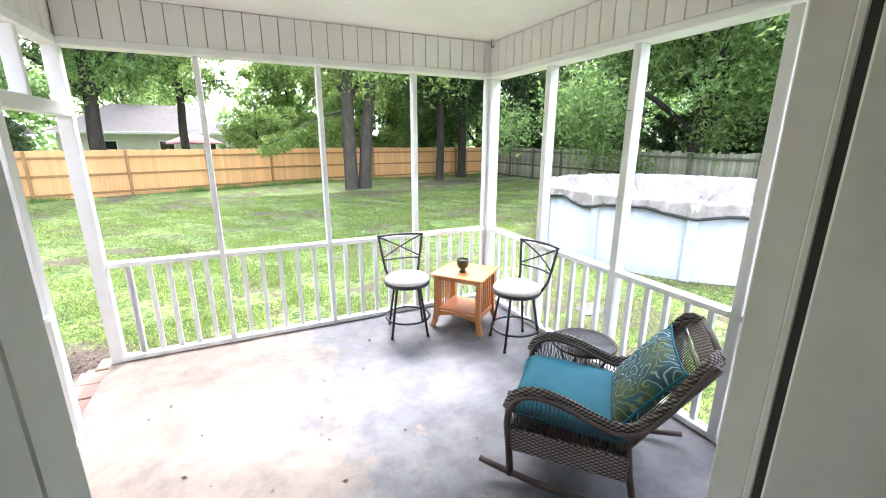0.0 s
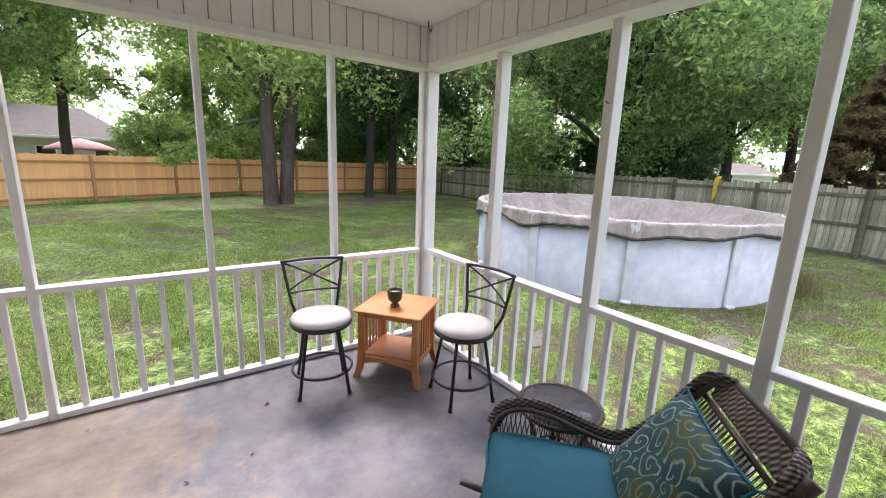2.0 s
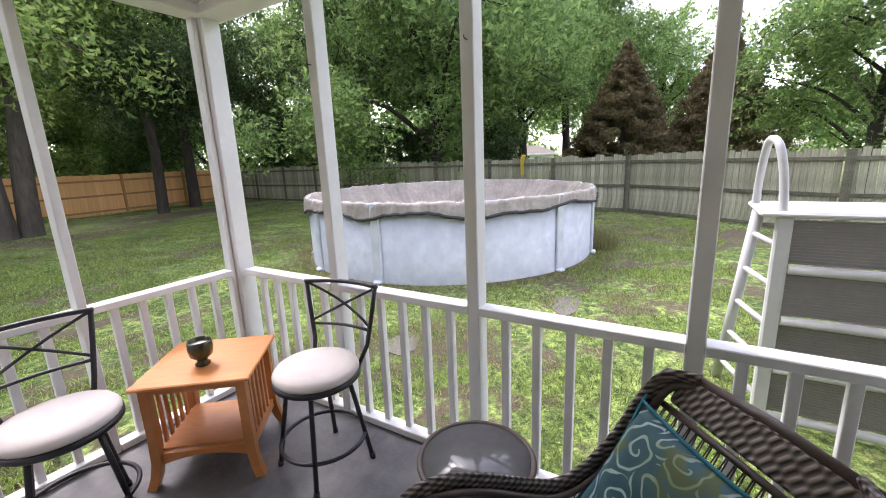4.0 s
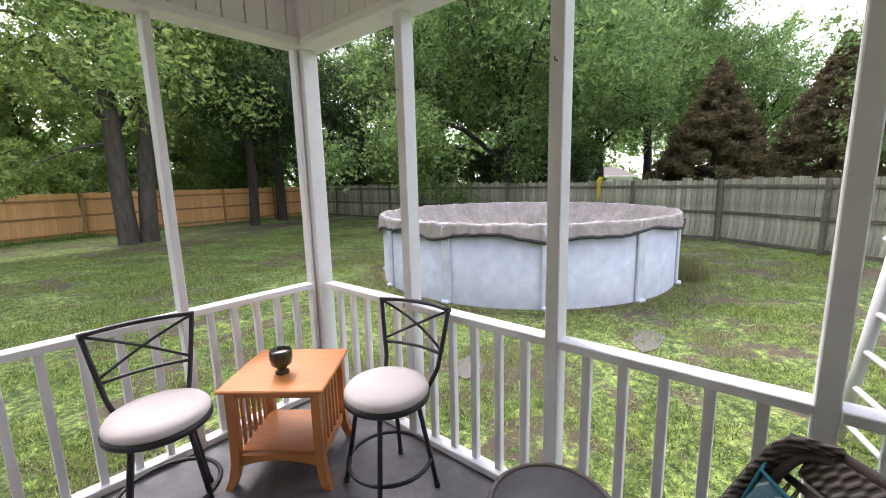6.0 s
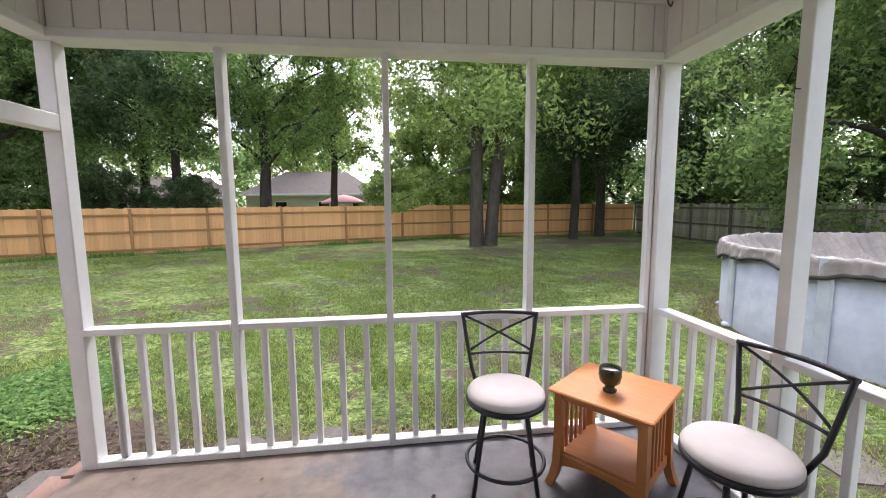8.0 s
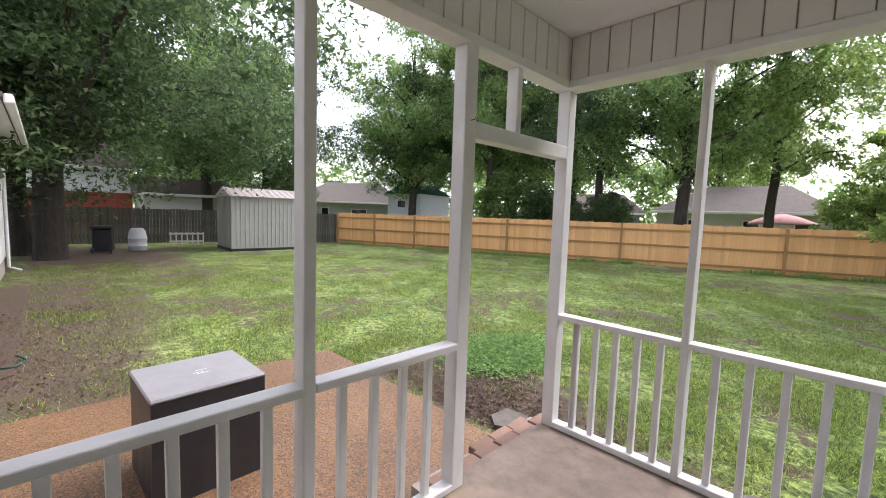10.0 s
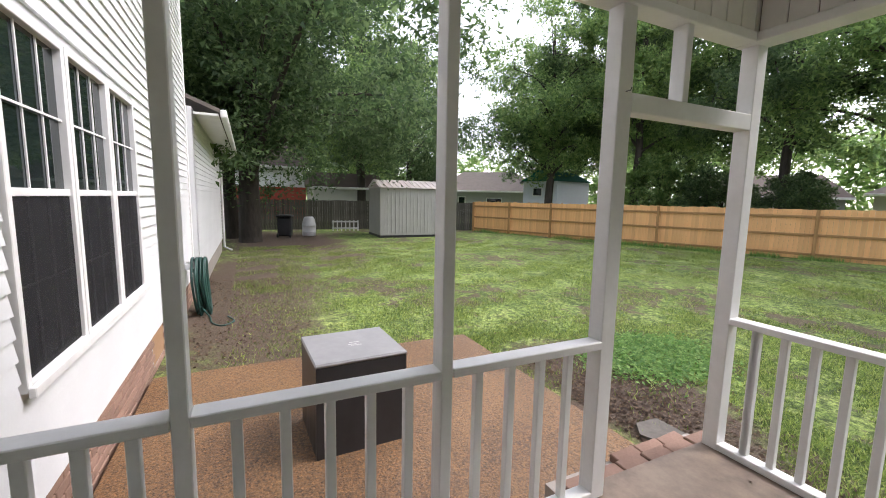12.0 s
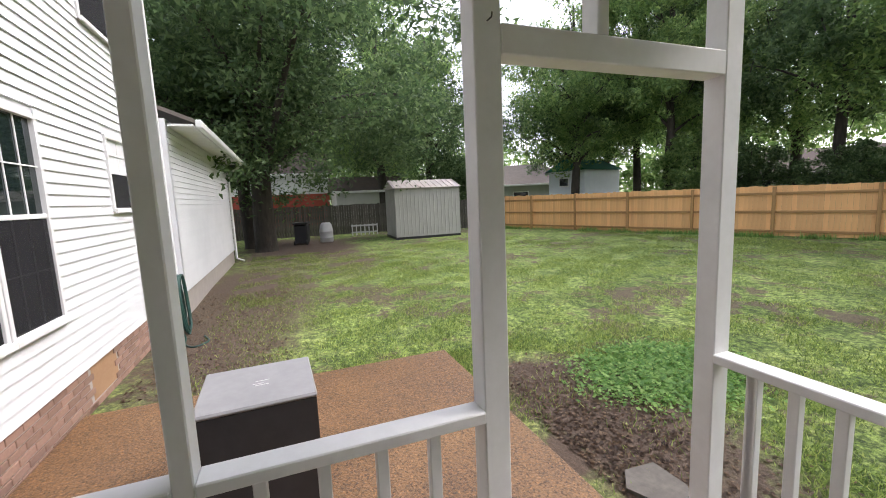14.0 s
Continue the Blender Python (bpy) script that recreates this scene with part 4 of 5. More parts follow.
def bar_stool(at, swivel):
    s = thing("bar_stool", at @ Matrix.Diagonal((1.0, 1.0, 0.93, 1)), "black metal bar stool with a round cream cushion", "stool", "stools by the small table")
    part("cushion", lathe(bmesh.new(), [(0.02, 0.535), (0.188, 0.535), (0.203, 0.55), (0.204, 0.566), (0.19, 0.586), (0.15, 0.597), (0.08, 0.602), (0.01, 0.603)], 40), CREAM, s, "round cream fabric cushion")
    part("seat_ring", lathe(bmesh.new(), [(0.15, 0.505), (0.195, 0.508), (0.209, 0.52), (0.209, 0.54), (0.2, 0.545), (0.05, 0.534)], 40), BLACK, s)
    for k in range(4):
        a = radians(45 + 90 * k - swivel)
        d = Vector((math.cos(a), math.sin(a), 0))
        leg = part("leg", tube(bmesh.new(), [d * 0.145 + Vector((0, 0, 0.51)), d * 0.165 + Vector((0, 0, 0.40)), d * 0.232 + Vector((0, 0, 0.012))], 0.0115, 8), BLACK, s)
        part("foot_cap", tube(bmesh.new(), [d * 0.231 + Vector((0, 0, 0.03)), d * 0.234 + Vector((0, 0, 0.0))], 0.0145, 8), BLACK, leg)
    part("foot_ring", tube(bmesh.new(), [(0.205 * math.cos(k * math.tau / 36), 0.205 * math.sin(k * math.tau / 36), 0.165) for k in range(36)], 0.0105, 8, closed=True), BLACK, s)
    top = 0.945

    def rear(x, z):
        u = (z - 0.52) / (top - 0.52)
        return Vector((x, -0.165 - 0.075 * u - 0.05 * (1 - (x / 0.22) ** 2), z))
    for sx in (-1, 1):
        part("back_post", tube(bmesh.new(), [Vector((sx * 0.135, -0.15, 0.515)), rear(sx * 0.165, 0.62), rear(sx * 0.19, 0.78), rear(sx * 0.213, top)], 0.0115, 8), BLACK, s)
    part("top_bar", tube(bmesh.new(), [rear(0.222 * (k / 5 - 1), top) for k in range(11)], 0.0125, 8), BLACK, s)
    part("lower_bar", tube(bmesh.new(), [rear(0.178 * (k / 5 - 1), 0.70) for k in range(11)], 0.009, 8), BLACK, s)
    for sx in (-1, 1):
        part("cross_bar", tube(bmesh.new(), [rear(sx * (0.205 - 0.385 * k / 8), top - 0.01 - 0.215 * k / 8) for k in range(9)], 0.0075, 8), BLACK, s)
    return s


# the back stands away from the way each stool faces
bar_stool(pose(2.315, 3.057, 0, 0, 0, 173), 7)
bar_stool(pose(3.095, 2.43, 0, 0, 0, 99), 19)

table = thing("end_table", pose(2.894, 2.99, 0, 0, 0, -51) @ Matrix.Diagonal((1.07, 1.13, 0.895, 1)), "orange-brown wooden end table with slatted sides and shelf", "table")
part("tabletop", block(-0.245, -0.222, 0.582, 0.245, 0.222, 0.603, bevel=0.006), TABLE, table)
for sx in (-1, 1):
    for sy in (-1, 1):
        bm = bmesh.new()
        prof = [(0.58, 0.0), (0.30, 0.0), (0.14, 0.004), (0.06, 0.016), (0.0, 0.034)]
        rows = []
        for z, out in prof:
            cx, cy = sx * (0.198 + out), sy * (0.176 + out * 0.6)
            rows.append([bm.verts.new((cx + a * 0.02, cy + b * 0.02, z)) for a, b in ((-1, -1), (1, -1), (1, 1), (-1, 1))])
        for r, q in zip(rows, rows[1:]):
            for k in range(4):
                bm.faces.new((r[k], r[(k + 1) % 4], q[(k + 1) % 4], q[k])[::-1])
        bm.faces.new(rows[0])
        bm.faces.new(rows[-1][::-1])
        part("leg", bm, TABLE, table)
for sy in (-1, 1):
    part("apron", block(-0.178, sy * 0.176 - 0.009, 0.535, 0.178, sy * 0.176 + 0.009, 0.581, bevel=0.003), TABLE, table)
    bm = bmesh.new()
    arch = []
    for k in range(9):
        u = -0.178 + 0.0445 * k
        zb = 0.125 + 0.035 * (1 - (u / 0.178) ** 2)
        arch.append([bm.verts.new((u, sy * 0.176 + d, z)) for d, z in ((-0.009, zb), (0.009, zb), (0.009, 0.19), (-0.009, 0.19))])
    for r, q in zip(arch, arch[1:]):
        for k in range(4):
            bm.faces.new((r[k], q[k], q[(k + 1) % 4], r[(k + 1) % 4]))
    part("arched_apron", bm, TABLE, table)
for sx in (-1, 1):
    part("side_rail", block(sx * 0.198 - 0.009, -0.156, 0.535, sx * 0.198 + 0.009, 0.156, 0.581, bevel=0.003), TABLE, table)
    part("side_rail", block(sx * 0.198 - 0.009, -0.156, 0.135, sx * 0.198 + 0.009, 0.156, 0.19, bevel=0.003), TABLE, table)
    for k in range(5):
        y = -0.1 + 0.05 * k
        part("slat", block(sx * 0.198 - 0.006, y - 0.01, 0.19, sx * 0.198 + 0.006, y + 0.01, 0.535, bevel=0.002), TABLE, table)
part("shelf", block(-0.188, -0.166, 0.19, 0.188, 0.166, 0.207, bevel=0.003), TABLE, table)

GLAZE = surface("dark_olive_glaze", (0.045, 0.05, 0.02), (0.02, 0.022, 0.012), 0.18, 20, 12, 0.7, 0.05, spread=0)
cup = thing("pottery_cup", pose(2.845, 2.962, 0.5402) @ Matrix.Scale(1.15, 4), "dark olive glazed footed pottery cup with pale wax", "cup")
part("body", lathe(bmesh.new(), [(0.01, 0.0), (0.03, 0.0), (0.031, 0.008), (0.02, 0.018), (0.024, 0.028), (0.044, 0.045), (0.05, 0.075), (0.049, 0.10), (0.045, 0.112), (0.041, 0.11), (0.043, 0.09), (0.035, 0.085), (0.005, 0.085)], 32), GLAZE, cup)
part("wax", lathe(bmesh.new(), [(0.004, 0.086), (0.0425, 0.0865), (0.0425, 0.093), (0.004, 0.093)], 24), CREAM, cup)

# ---- wicker rocking chair ----
PATTERN, nt, b = nodes_of("teal_scroll_pattern_fabric")
co = nt.nodes.new("ShaderNodeTexCoord")
vor = add(nt, "ShaderNodeTexVoronoi", Scale=9.0, Randomness=0.8)
vor.voronoi_dimensions = "2D"
wob = add(nt, "ShaderNodeTexNoise", Scale=7.0, Detail=2)
vm = nt.nodes.new("ShaderNodeVectorMath")
vm.operation = "MULTIPLY_ADD"
nt.links.new(wob.outputs["Color"], vm.inputs[0])
vm.inputs[1].default_value = (0.12, 0.12, 0.0)
nt.links.new(co.outputs["Object"], vm.inputs[2])
nt.links.new(co.outputs["Object"], wob.inputs["Vector"])
nt.links.new(vm.outputs[0], vor.inputs["Vector"])
rel = nt.nodes.new("ShaderNodeVectorMath")
rel.operation = "SUBTRACT"
nt.links.new(vm.outputs[0], rel.inputs[0])
nt.links.new(vor.outputs["Position"], rel.inputs[1])
sp = nt.nodes.new("ShaderNodeSeparateXYZ")
nt.links.new(rel.outputs[0], sp.inputs[0])
ang = nt.nodes.new("ShaderNodeMath")
ang.operation = "ARCTAN2"
nt.links.new(sp.outputs["Y"], ang.inputs[0])
nt.links.new(sp.outputs["X"], ang.inputs[1])
mul = nt.nodes.new("ShaderNodeMath")
mul.operation = "MULTIPLY_ADD"
mul.inputs[1].default_value = 18.5
nt.links.new(vor.outputs["Distance"], mul.inputs[0])
nt.links.new(ang.outputs[0], mul.inputs[2])
swirl = nt.nodes.new("ShaderNodeMath")
swirl.operation = "SINE"
nt.links.new(mul.outputs[0], swirl.inputs[0])
line = ramp(nt, swirl.outputs[0], [(0.68, (0, 0, 0)), (0.9, (1, 1, 1))])
tone = add(nt, "ShaderNodeTexNoise", Scale=7.0, Detail=3)
nt.links.new(co.outputs["Object"], tone.inputs["Vector"])
ground_tone = ramp(nt, tone.outputs["Fac"], [(0.35, (0.012, 0.055, 0.075)), (0.52, (0.03, 0.09, 0.10)), (0.6, (0.075, 0.095, 0.03)), (0.75, (0.02, 0.10, 0.14))])
scroll = ramp(nt, tone.outputs["Fac"], [(0.4, (0.30, 0.40, 0.40)), (0.62, (0.16, 0.21, 0.10))])
nt.links.new(mix(nt, line, ground_tone, scroll), b.inputs["Base Color"])
b.inputs["Roughness"].default_value = 0.8

WEAVE, nt, b = nodes_of("woven_brown_wicker")
co = nt.nodes.new("ShaderNodeTexCoord")
bands = []
for direction, rot in (("X", 0.6), ("Y", -0.6)):
    mp = nt.nodes.new("ShaderNodeMapping")
    mp.inputs["Rotation"].default_value = (rot, rot, rot)
    nt.links.new(co.outputs["Object"], mp.inputs["Vector"])
    wv = add(nt, "ShaderNodeTexWave", Scale=22.0, Distortion=0.6)
    wv.bands_direction = direction
    nt.links.new(mp.outputs[0], wv.inputs["Vector"])
    bands.append(wv.outputs["Fac"])
w = mix(nt, 0.5, bands[0], bands[1])
nt.links.new(ramp(nt, w, [(0.3, (0.03, 0.022, 0.02)), (0.55, (0.13, 0.10, 0.088)), (0.78, (0.28, 0.235, 0.215))]), b.inputs["Base Color"])
b.inputs["Roughness"].default_value = 0.5
bp = add(nt, "ShaderNodeBump", Strength=1.0, Distance=0.006)
nt.links.new(w, bp.inputs["Height"])
nt.links.new(bp.outputs[0], b.inputs["Normal"])


def pillow(bm, w, h, thick, corner=0.0, n=18, m=Matrix()):
    """A stuffed cushion: two bulging sides that meet at a seam."""
    grids = []
    for side in (1, -1):
        g = []
        for i in range(n + 1):
            row = []
            for j in range(n + 1):
                u, v = 2 * i / n - 1, 2 * j / n - 1
                bulge = (max(0, 1 - abs(u) ** 3.2) * max(0, 1 - abs(v) ** 3.2)) ** 0.5
                pinch = 1 - corner * (1 - (u * u + v * v) / 2) * 0.35
                px = u * w / 2 * (1 - corner * 0.12 * (1 - v * v))
                py = v * h / 2 * (1 - corner * 0.12 * (1 - u * u))
                wr = 0.006 * noise.noise(Vector((px * 14, py * 14, side))) * bulge
                row.append(bm.verts.new(m @ Vector((px, py, side * (thick / 2 * bulge * pinch + 0.002) + wr))))
            g.append(row)
        for i in range(n):
            for j in range(n):
                q = (g[i][j], g[i + 1][j], g[i + 1][j + 1], g[i][j + 1])
                f = bm.faces.new(q if side > 0 else q[::-1])
                f.smooth = True
        grids.append(g)
    bmesh.ops.remove_doubles(bm, verts=bm.verts[:], dist=0.0045)
    return bm


rocker = thing("rocking_chair", pose(2.615, 1.152, 0, 0, 0, 42), "brown wicker rocking chair with teal seat and patterned pillow", "rocking chair")
HALF = 0.325
ARM = [(0.315, 0.10), (0.33, 0.30), (0.325, 0.43), (0.28, 0.52), (0.19, 0.555), (0.06, 0.54), (-0.08, 0.49), (-0.18, 0.468), (-0.28, 0.50), (-0.38, 0.62), (-0.46, 0.76), (-0.51, 0.835), (-0.56, 0.85)]
for sx in (-1, 1):
    line3 = catmull([(sx * (HALF - {9: 0.02, 10: 0.035, 11: 0.06, 12: 0.13}.get(k, 0.0)), y, z) for k, (y, z) in enumerate(ARM)], 5)
    band = part("arm", tube(bmesh.new(), line3[10:], 0.034, 10, flat=0.42), WEAVE, rocker, "woven wicker arm sweeping up to the back")
    part("arm_pole", tube(bmesh.new(), [p + Vector((-sx * 0.028, 0, -0.012)) for p in line3[8:]], 0.011, 8), WICKER, band)
    part("arm_pole", tube(bmesh.new(), [p + Vector((sx * 0.028, 0, -0.012)) for p in line3[8:]], 0.011, 8), WICKER, band)
    part("front_leg", tube(bmesh.new(), [(sx * HALF, 0.30, 0.035), (sx * HALF, 0.315, 0.2), (sx * HALF, 0.33, 0.33), (sx * HALF, 0.322, 0.44), (sx * HALF, 0.275, 0.515)], 0.019, 8), WICKER, rocker)
    part("rear_leg", tube(bmesh.new(), [(sx * (HALF - 0.02), -0.30, 0.035), (sx * (HALF - 0.02), -0.26, 0.22), (sx * (HALF - 0.02), -0.24, 0.38), (sx * (HALF - 0.03), -0.40, 0.62), (sx * (HALF - 0.035), -0.54, 0.84)], 0.018, 8), WICKER, rocker)
    run = [(sx * HALF, 0.47 - 1.05 * k / 14, 0.018 + 0.24 * ((k / 14 - 0.52) ** 2)) for k in range(15)]
    part("runner", tube(bmesh.new(), run, 0.017, 8), WICKER, rocker)
    part("side_apron", block(sx * HALF - 0.012, -0.25, 0.195, sx * HALF + 0.012, 0.31, 0.325, bevel=0.004), WEAVE, rocker)
    # open lattice between the arm and the seat frame
    for k in range(26):
        y0 = 0.29 - k * 0.021
        for lean in (-0.03, 0.03):
            ya = min(max(y0 + lean, -0.27), 0.30)
            zz = np.interp(-ya, [-q[0] for q in ARM[3:10]], [q[1] for q in ARM[3:10]]) - 0.012
            part("lattice_strand", tube(bmesh.new(), [(sx * HALF, y0, 0.325), (sx * HALF, ya, float(zz))], 0.0022, 4), WICKER, rocker)
part("front_apron", block(-HALF + 0.02, 0.305, 0.195, HALF - 0.02, 0.325, 0.325, bevel=0.004), WEAVE, rocker)
part("rear_apron", block(-HALF + 0.02, -0.262, 0.20, HALF - 0.02, -0.242, 0.33, bevel=0.004), WEAVE, rocker)
part("seat_base", block(-HALF + 0.013, -0.24, 0.30, HALF - 0.013, 0.304, 0.325, bevel=0.004), WICKER, rocker)
part("top_rail", block(-HALF + 0.075, -0.048, -0.012, HALF - 0.075, 0.048, 0.012, bevel=0.008), WEAVE, rocker, "wide woven top rail of the back", at=pose(0, -0.53, 0.808, -62, 0, 0))
part("top_pole", tube(bmesh.new(), [(-HALF + 0.11, -0.555, 0.85), (0, -0.562, 0.857), (HALF - 0.11, -0.555, 0.85)], 0.015, 8), WICKER, rocker)
part("lower_pole", tube(bmesh.new(), [(-HALF + 0.03, -0.495, 0.752), (HALF - 0.03, -0.495, 0.752)], 0.010, 8), WICKER, rocker)
for k in range(24):
    x = -HALF + 0.05 + k * (2 * HALF - 0.1) / 23
    for lean in (-0.022, 0.022):
        part("back_strand", tube(bmesh.new(), [(x, -0.25, 0.33), (max(min(x + lean, HALF - 0.04), -HALF + 0.04), -0.497, 0.75)], 0.0024, 4), WICKER, rocker)
bm = bmesh.new()
pillow(bm, 0.622, 0.58, 0.14, 0.1)
seat = finish("seat_cushion", bm, TEAL, at=pose(2.615, 1.152, 0.0, 0, 0, 42) @ pose(0, 0.045, 0.392, 2, 0, 0))
tagged(seat, "plump teal fabric seat cushion on the wicker rocker", "cushion")
part("piping", tube(bmesh.new(), catmull([(sx * 0.288, sy * 0.278, 0.0) for sx, sy in ((-1, -1), (0, -0.99), (1, -1), (1, 0), (1, 1), (0, 0.99), (-1, 1), (-1, 0))], 4, True), 0.006, 6, closed=True), TEAL, seat)
bm = bmesh.new()
pillow(bm, 0.52, 0.46, 0.16, 0.6)
back = finish("patterned_pillow", bm, PATTERN, at=pose(2.615, 1.152, 0.0, 0, 0, 42) @ pose(0, -0.298, 0.578, 56, 0, 180))
tagged(back, "teal scroll-patterned back pillow tied to the rocker", "pillow")
rim = []
for k in range(48):
    a = k / 48 * 4
    side, u = int(a), (a % 1) * 2 - 1
    x, y = ((u, -1), (1, u), (-u, 1), (-1, -u))[side]
    rim.append((x * 0.265 * (1 - 0.072 * (1 - y * y)), y * 0.232 * (1 - 0.072 * (1 - x * x)), 0))
part("piping", tube(bmesh.new(), rim, 0.006, 6, closed=True), TEAL, back)
for sx in (-1, 1):
    part("tie", tube(bmesh.new(), catmull([(sx * 0.262, 0.23, 0), (sx * 0.285, 0.26, -0.02), (sx * 0.29, 0.275, -0.05), (sx * 0.27, 0.255, -0.06), (sx * 0.28, 0.205, -0.04)], 4), 0.005, 5), TEAL, back)

# round side table
side_table = thing("side_table", pose(2.985, 1.515, 0), "round dark metal side table with a dark glass top", "table")
TOPGLASS = surface("smoky_grey_glass", (0.085, 0.085, 0.088), (0.12, 0.12, 0.125), 0.15, 30, 9, 0.5, 0.03, spread=0)
part("glass_top", lathe(bmesh.new(), [(0.01, 0.452), (0.195, 0.452), (0.195, 0.459), (0.01, 0.459)], 48), TOPGLASS, side_table)
part("rim", tube(bmesh.new(), [(0.2 * math.cos(k * math.tau / 48), 0.2 * math.sin(k * math.tau / 48), 0.455) for k in range(48)], 0.011, 8, closed=True), WICKER, side_table)
for k in range(4):
    a = radians(30 + 90 * k)
    part("leg", tube(bmesh.new(), catmull([(math.cos(a) * q, math.sin(a) * q, z) for q, z in ((0.185, 0.448), (0.15, 0.36), (0.10, 0.22), (0.13, 0.09), (0.18, 0.0))], 4), 0.0095, 6), WICKER, side_table)
part("lower_ring", tube(bmesh.new(), [(0.105 * math.cos(k * math.tau / 32), 0.105 * math.sin(k * math.tau / 32), 0.21) for k in range(32)], 0.007, 6, closed=True), WICKER, side_table)

# ---- pool steps beside the porch ----
steps = thing("pool_steps", pose(5.28, -0.075, GROUND), "pale grey plastic pool steps with brown-grey riser panels", "pool ladder")
H = 1.075 - GROUND
part("deck", block(-0.06, -0.55, H - 0.04, 0.62, 0.60, H, bevel=0.015), GREYPLASTIC, steps)
for y in (0.46, -0.46):
    part("upright", block(-0.035, y - 0.045, 0, 0.035, y + 0.045, H - 0.04, bevel=0.012), GREYPLASTIC, steps)
for k in range(4):
    z1 = H - 0.06 - k * 0.36
    pn = part("riser_panel", block(0.0, -0.415, z1 - 0.29, 0.02, 0.415, z1), DARKGREY, steps)
    bm = bmesh.new()
    for q in range(14):
        zz = z1 - 0.015 - q * 0.0205
        box(bm, -0.008, -0.412, zz - 0.007, 0.0, 0.412, zz + 0.003)
    part("panel_rib", bm, DARKGREY, pn)
    part("tread_edge", tube(bmesh.new(), [(-0.02, -0.41, z1 - 0.325), (-0.02, 0.41, z1 - 0.325)], 0.032, 10), GREYPLASTIC, steps)
rail_ = part("slanted_leg", tube(bmesh.new(), [(0.42, 0.55, H - 0.05), (0.55, 0.68, 0.0)], 0.04, 8), GREYPLASTIC, steps)
for k in range(5):
    u = 0.12 + 0.19 * k
    a = Vector((0.42, 0.55, H - 0.05)).lerp(Vector((0.55, 0.68, 0.0)), u)
    part("rung", tube(bmesh.new(), [(0.03, 0.49, a.z), (a.x, a.y, a.z)], 0.02, 8), GREYPLASTIC, steps)
part("handrail", tube(bmesh.new(), catmull([(0.02, 0.47, H - 0.02), (0.02, 0.49, H + 0.22), (0.05, 0.53, H + 0.42), (0.16, 0.565, H + 0.46), (0.30, 0.57, H + 0.36), (0.42, 0.57, H + 0.15), (0.45, 0.57, H - 0.02)], 5), 0.026, 8), GREYPLASTIC, steps)
part("handrail", tube(bmesh.new(), catmull([(0.02, -0.47, H - 0.02), (0.02, -0.49, H + 0.22), (0.05, -0.51, H + 0.42), (0.16, -0.52, H + 0.46), (0.30, -0.52, H + 0.36), (0.42, -0.52, H + 0.15), (0.45, -0.52, H - 0.02)], 5), 0.026, 8), GREYPLASTIC, steps)

# ---- things in the yard ----
shed = thing("metal_shed", pose(-17.8, 6.75, GROUND, 0, 0, 88), "beige ribbed sheet-metal garden shed with a white roof", "shed")
SW, SD, SH = 3.25, 2.4, 2.45
part("wall", block(0, 0, 0.12, SW, SD, SH), SHEDMETAL, shed)
part("base", block(-0.02, -0.02, 0.0, SW + 0.02, SD + 0.02, 0.12), BLACK, shed)
for k in range(18):
    part("rib", block(k * SW / 17 - 0.015, -0.022, 0.13, k * SW / 17 + 0.015, -0.001, SH - 0.02, bevel=0.004), SHEDMETAL, shed)
for k in range(12):
    part("rib", block(-0.022, k * SD / 12 + 0.06, 0.13, -0.001, k * SD / 12 + 0.09, SH - 0.02, bevel=0.004), SHEDMETAL, shed)
ROOFMETAL = surface("white_rust_streaked_metal", (0.62, 0.60, 0.58), (0.50, 0.40, 0.36), 0.45, 10, 2, 0.5, 0.1)
bm = bmesh.new()
pts = [(-0.08, -0.12, SH), (SW + 0.08, -0.12, SH), (SW + 0.08, SD / 2, SH + 0.42), (-0.08, SD / 2, SH + 0.42), (-0.08, SD + 0.12, SH), (SW + 0.08, SD + 0.12, SH)]
v = [bm.verts.new(p) for p in pts]
for f in ((0, 1, 2, 3), (3, 2, 5, 4), (0, 3, 4), (1, 5, 2), (0, 4, 5, 1)):
    bm.faces.new([v[i] for i in f])
rf = part("roof", bm, ROOFMETAL, shed)
for k in range(12):
    x = k * SW / 11
    part("roof_rib", tube(bmesh.new(), [(x, -0.11, SH + 0.02), (x, SD / 2, SH + 0.435)], 0.018, 5), ROOFMETAL, rf)

# The cover's top is coloured much paler than its sides.
BOXTOP = surface("grey_vinyl_cover_top", (0.33, 0.33, 0.335), (0.25, 0.25, 0.255), 0.35, 12, 4, 0.5, 0.15)
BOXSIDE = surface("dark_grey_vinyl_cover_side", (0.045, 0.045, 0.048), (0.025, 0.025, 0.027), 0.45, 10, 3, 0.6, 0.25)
grill = thing("covered_grill", pose(-1.72, 1.66, PATIO_Z, 0, 0, 2) @ Matrix.Diagonal((0.85, 0.83, 1.152, 1)), "square box under a grey and black vinyl cover", "grill cover")
bm = bmesh.new()
rings = []
for q, (z, g) in enumerate(((0.0, 0.012), (0.12, 0.006), (0.35, 0.0), (0.585, 0.0))):
    ring = []
    for k in range(40):
        a = k / 40 * 4
        sd, u = int(a), (a % 1) * 2 - 1
        x, y = ((u, -1), (1, u), (-u, 1), (-1, -u))[sd]
        w = 1 + g + (0.02 * noise.noise(Vector((x * 3, y * 3, z * 4))) if q < 2 else 0)
        ring.append(bm.verts.new((x * 0.375 * w, y * 0.405 * w, z)))
    rings.append(ring)
for r, s in zip(rings, rings[1:]):
    for k in range(40):
        bm.faces.new((r[k], r[(k + 1) % 40], s[(k + 1) % 40], s[k]))
bm.faces.new(rings[-1])
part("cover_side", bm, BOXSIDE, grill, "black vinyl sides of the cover")
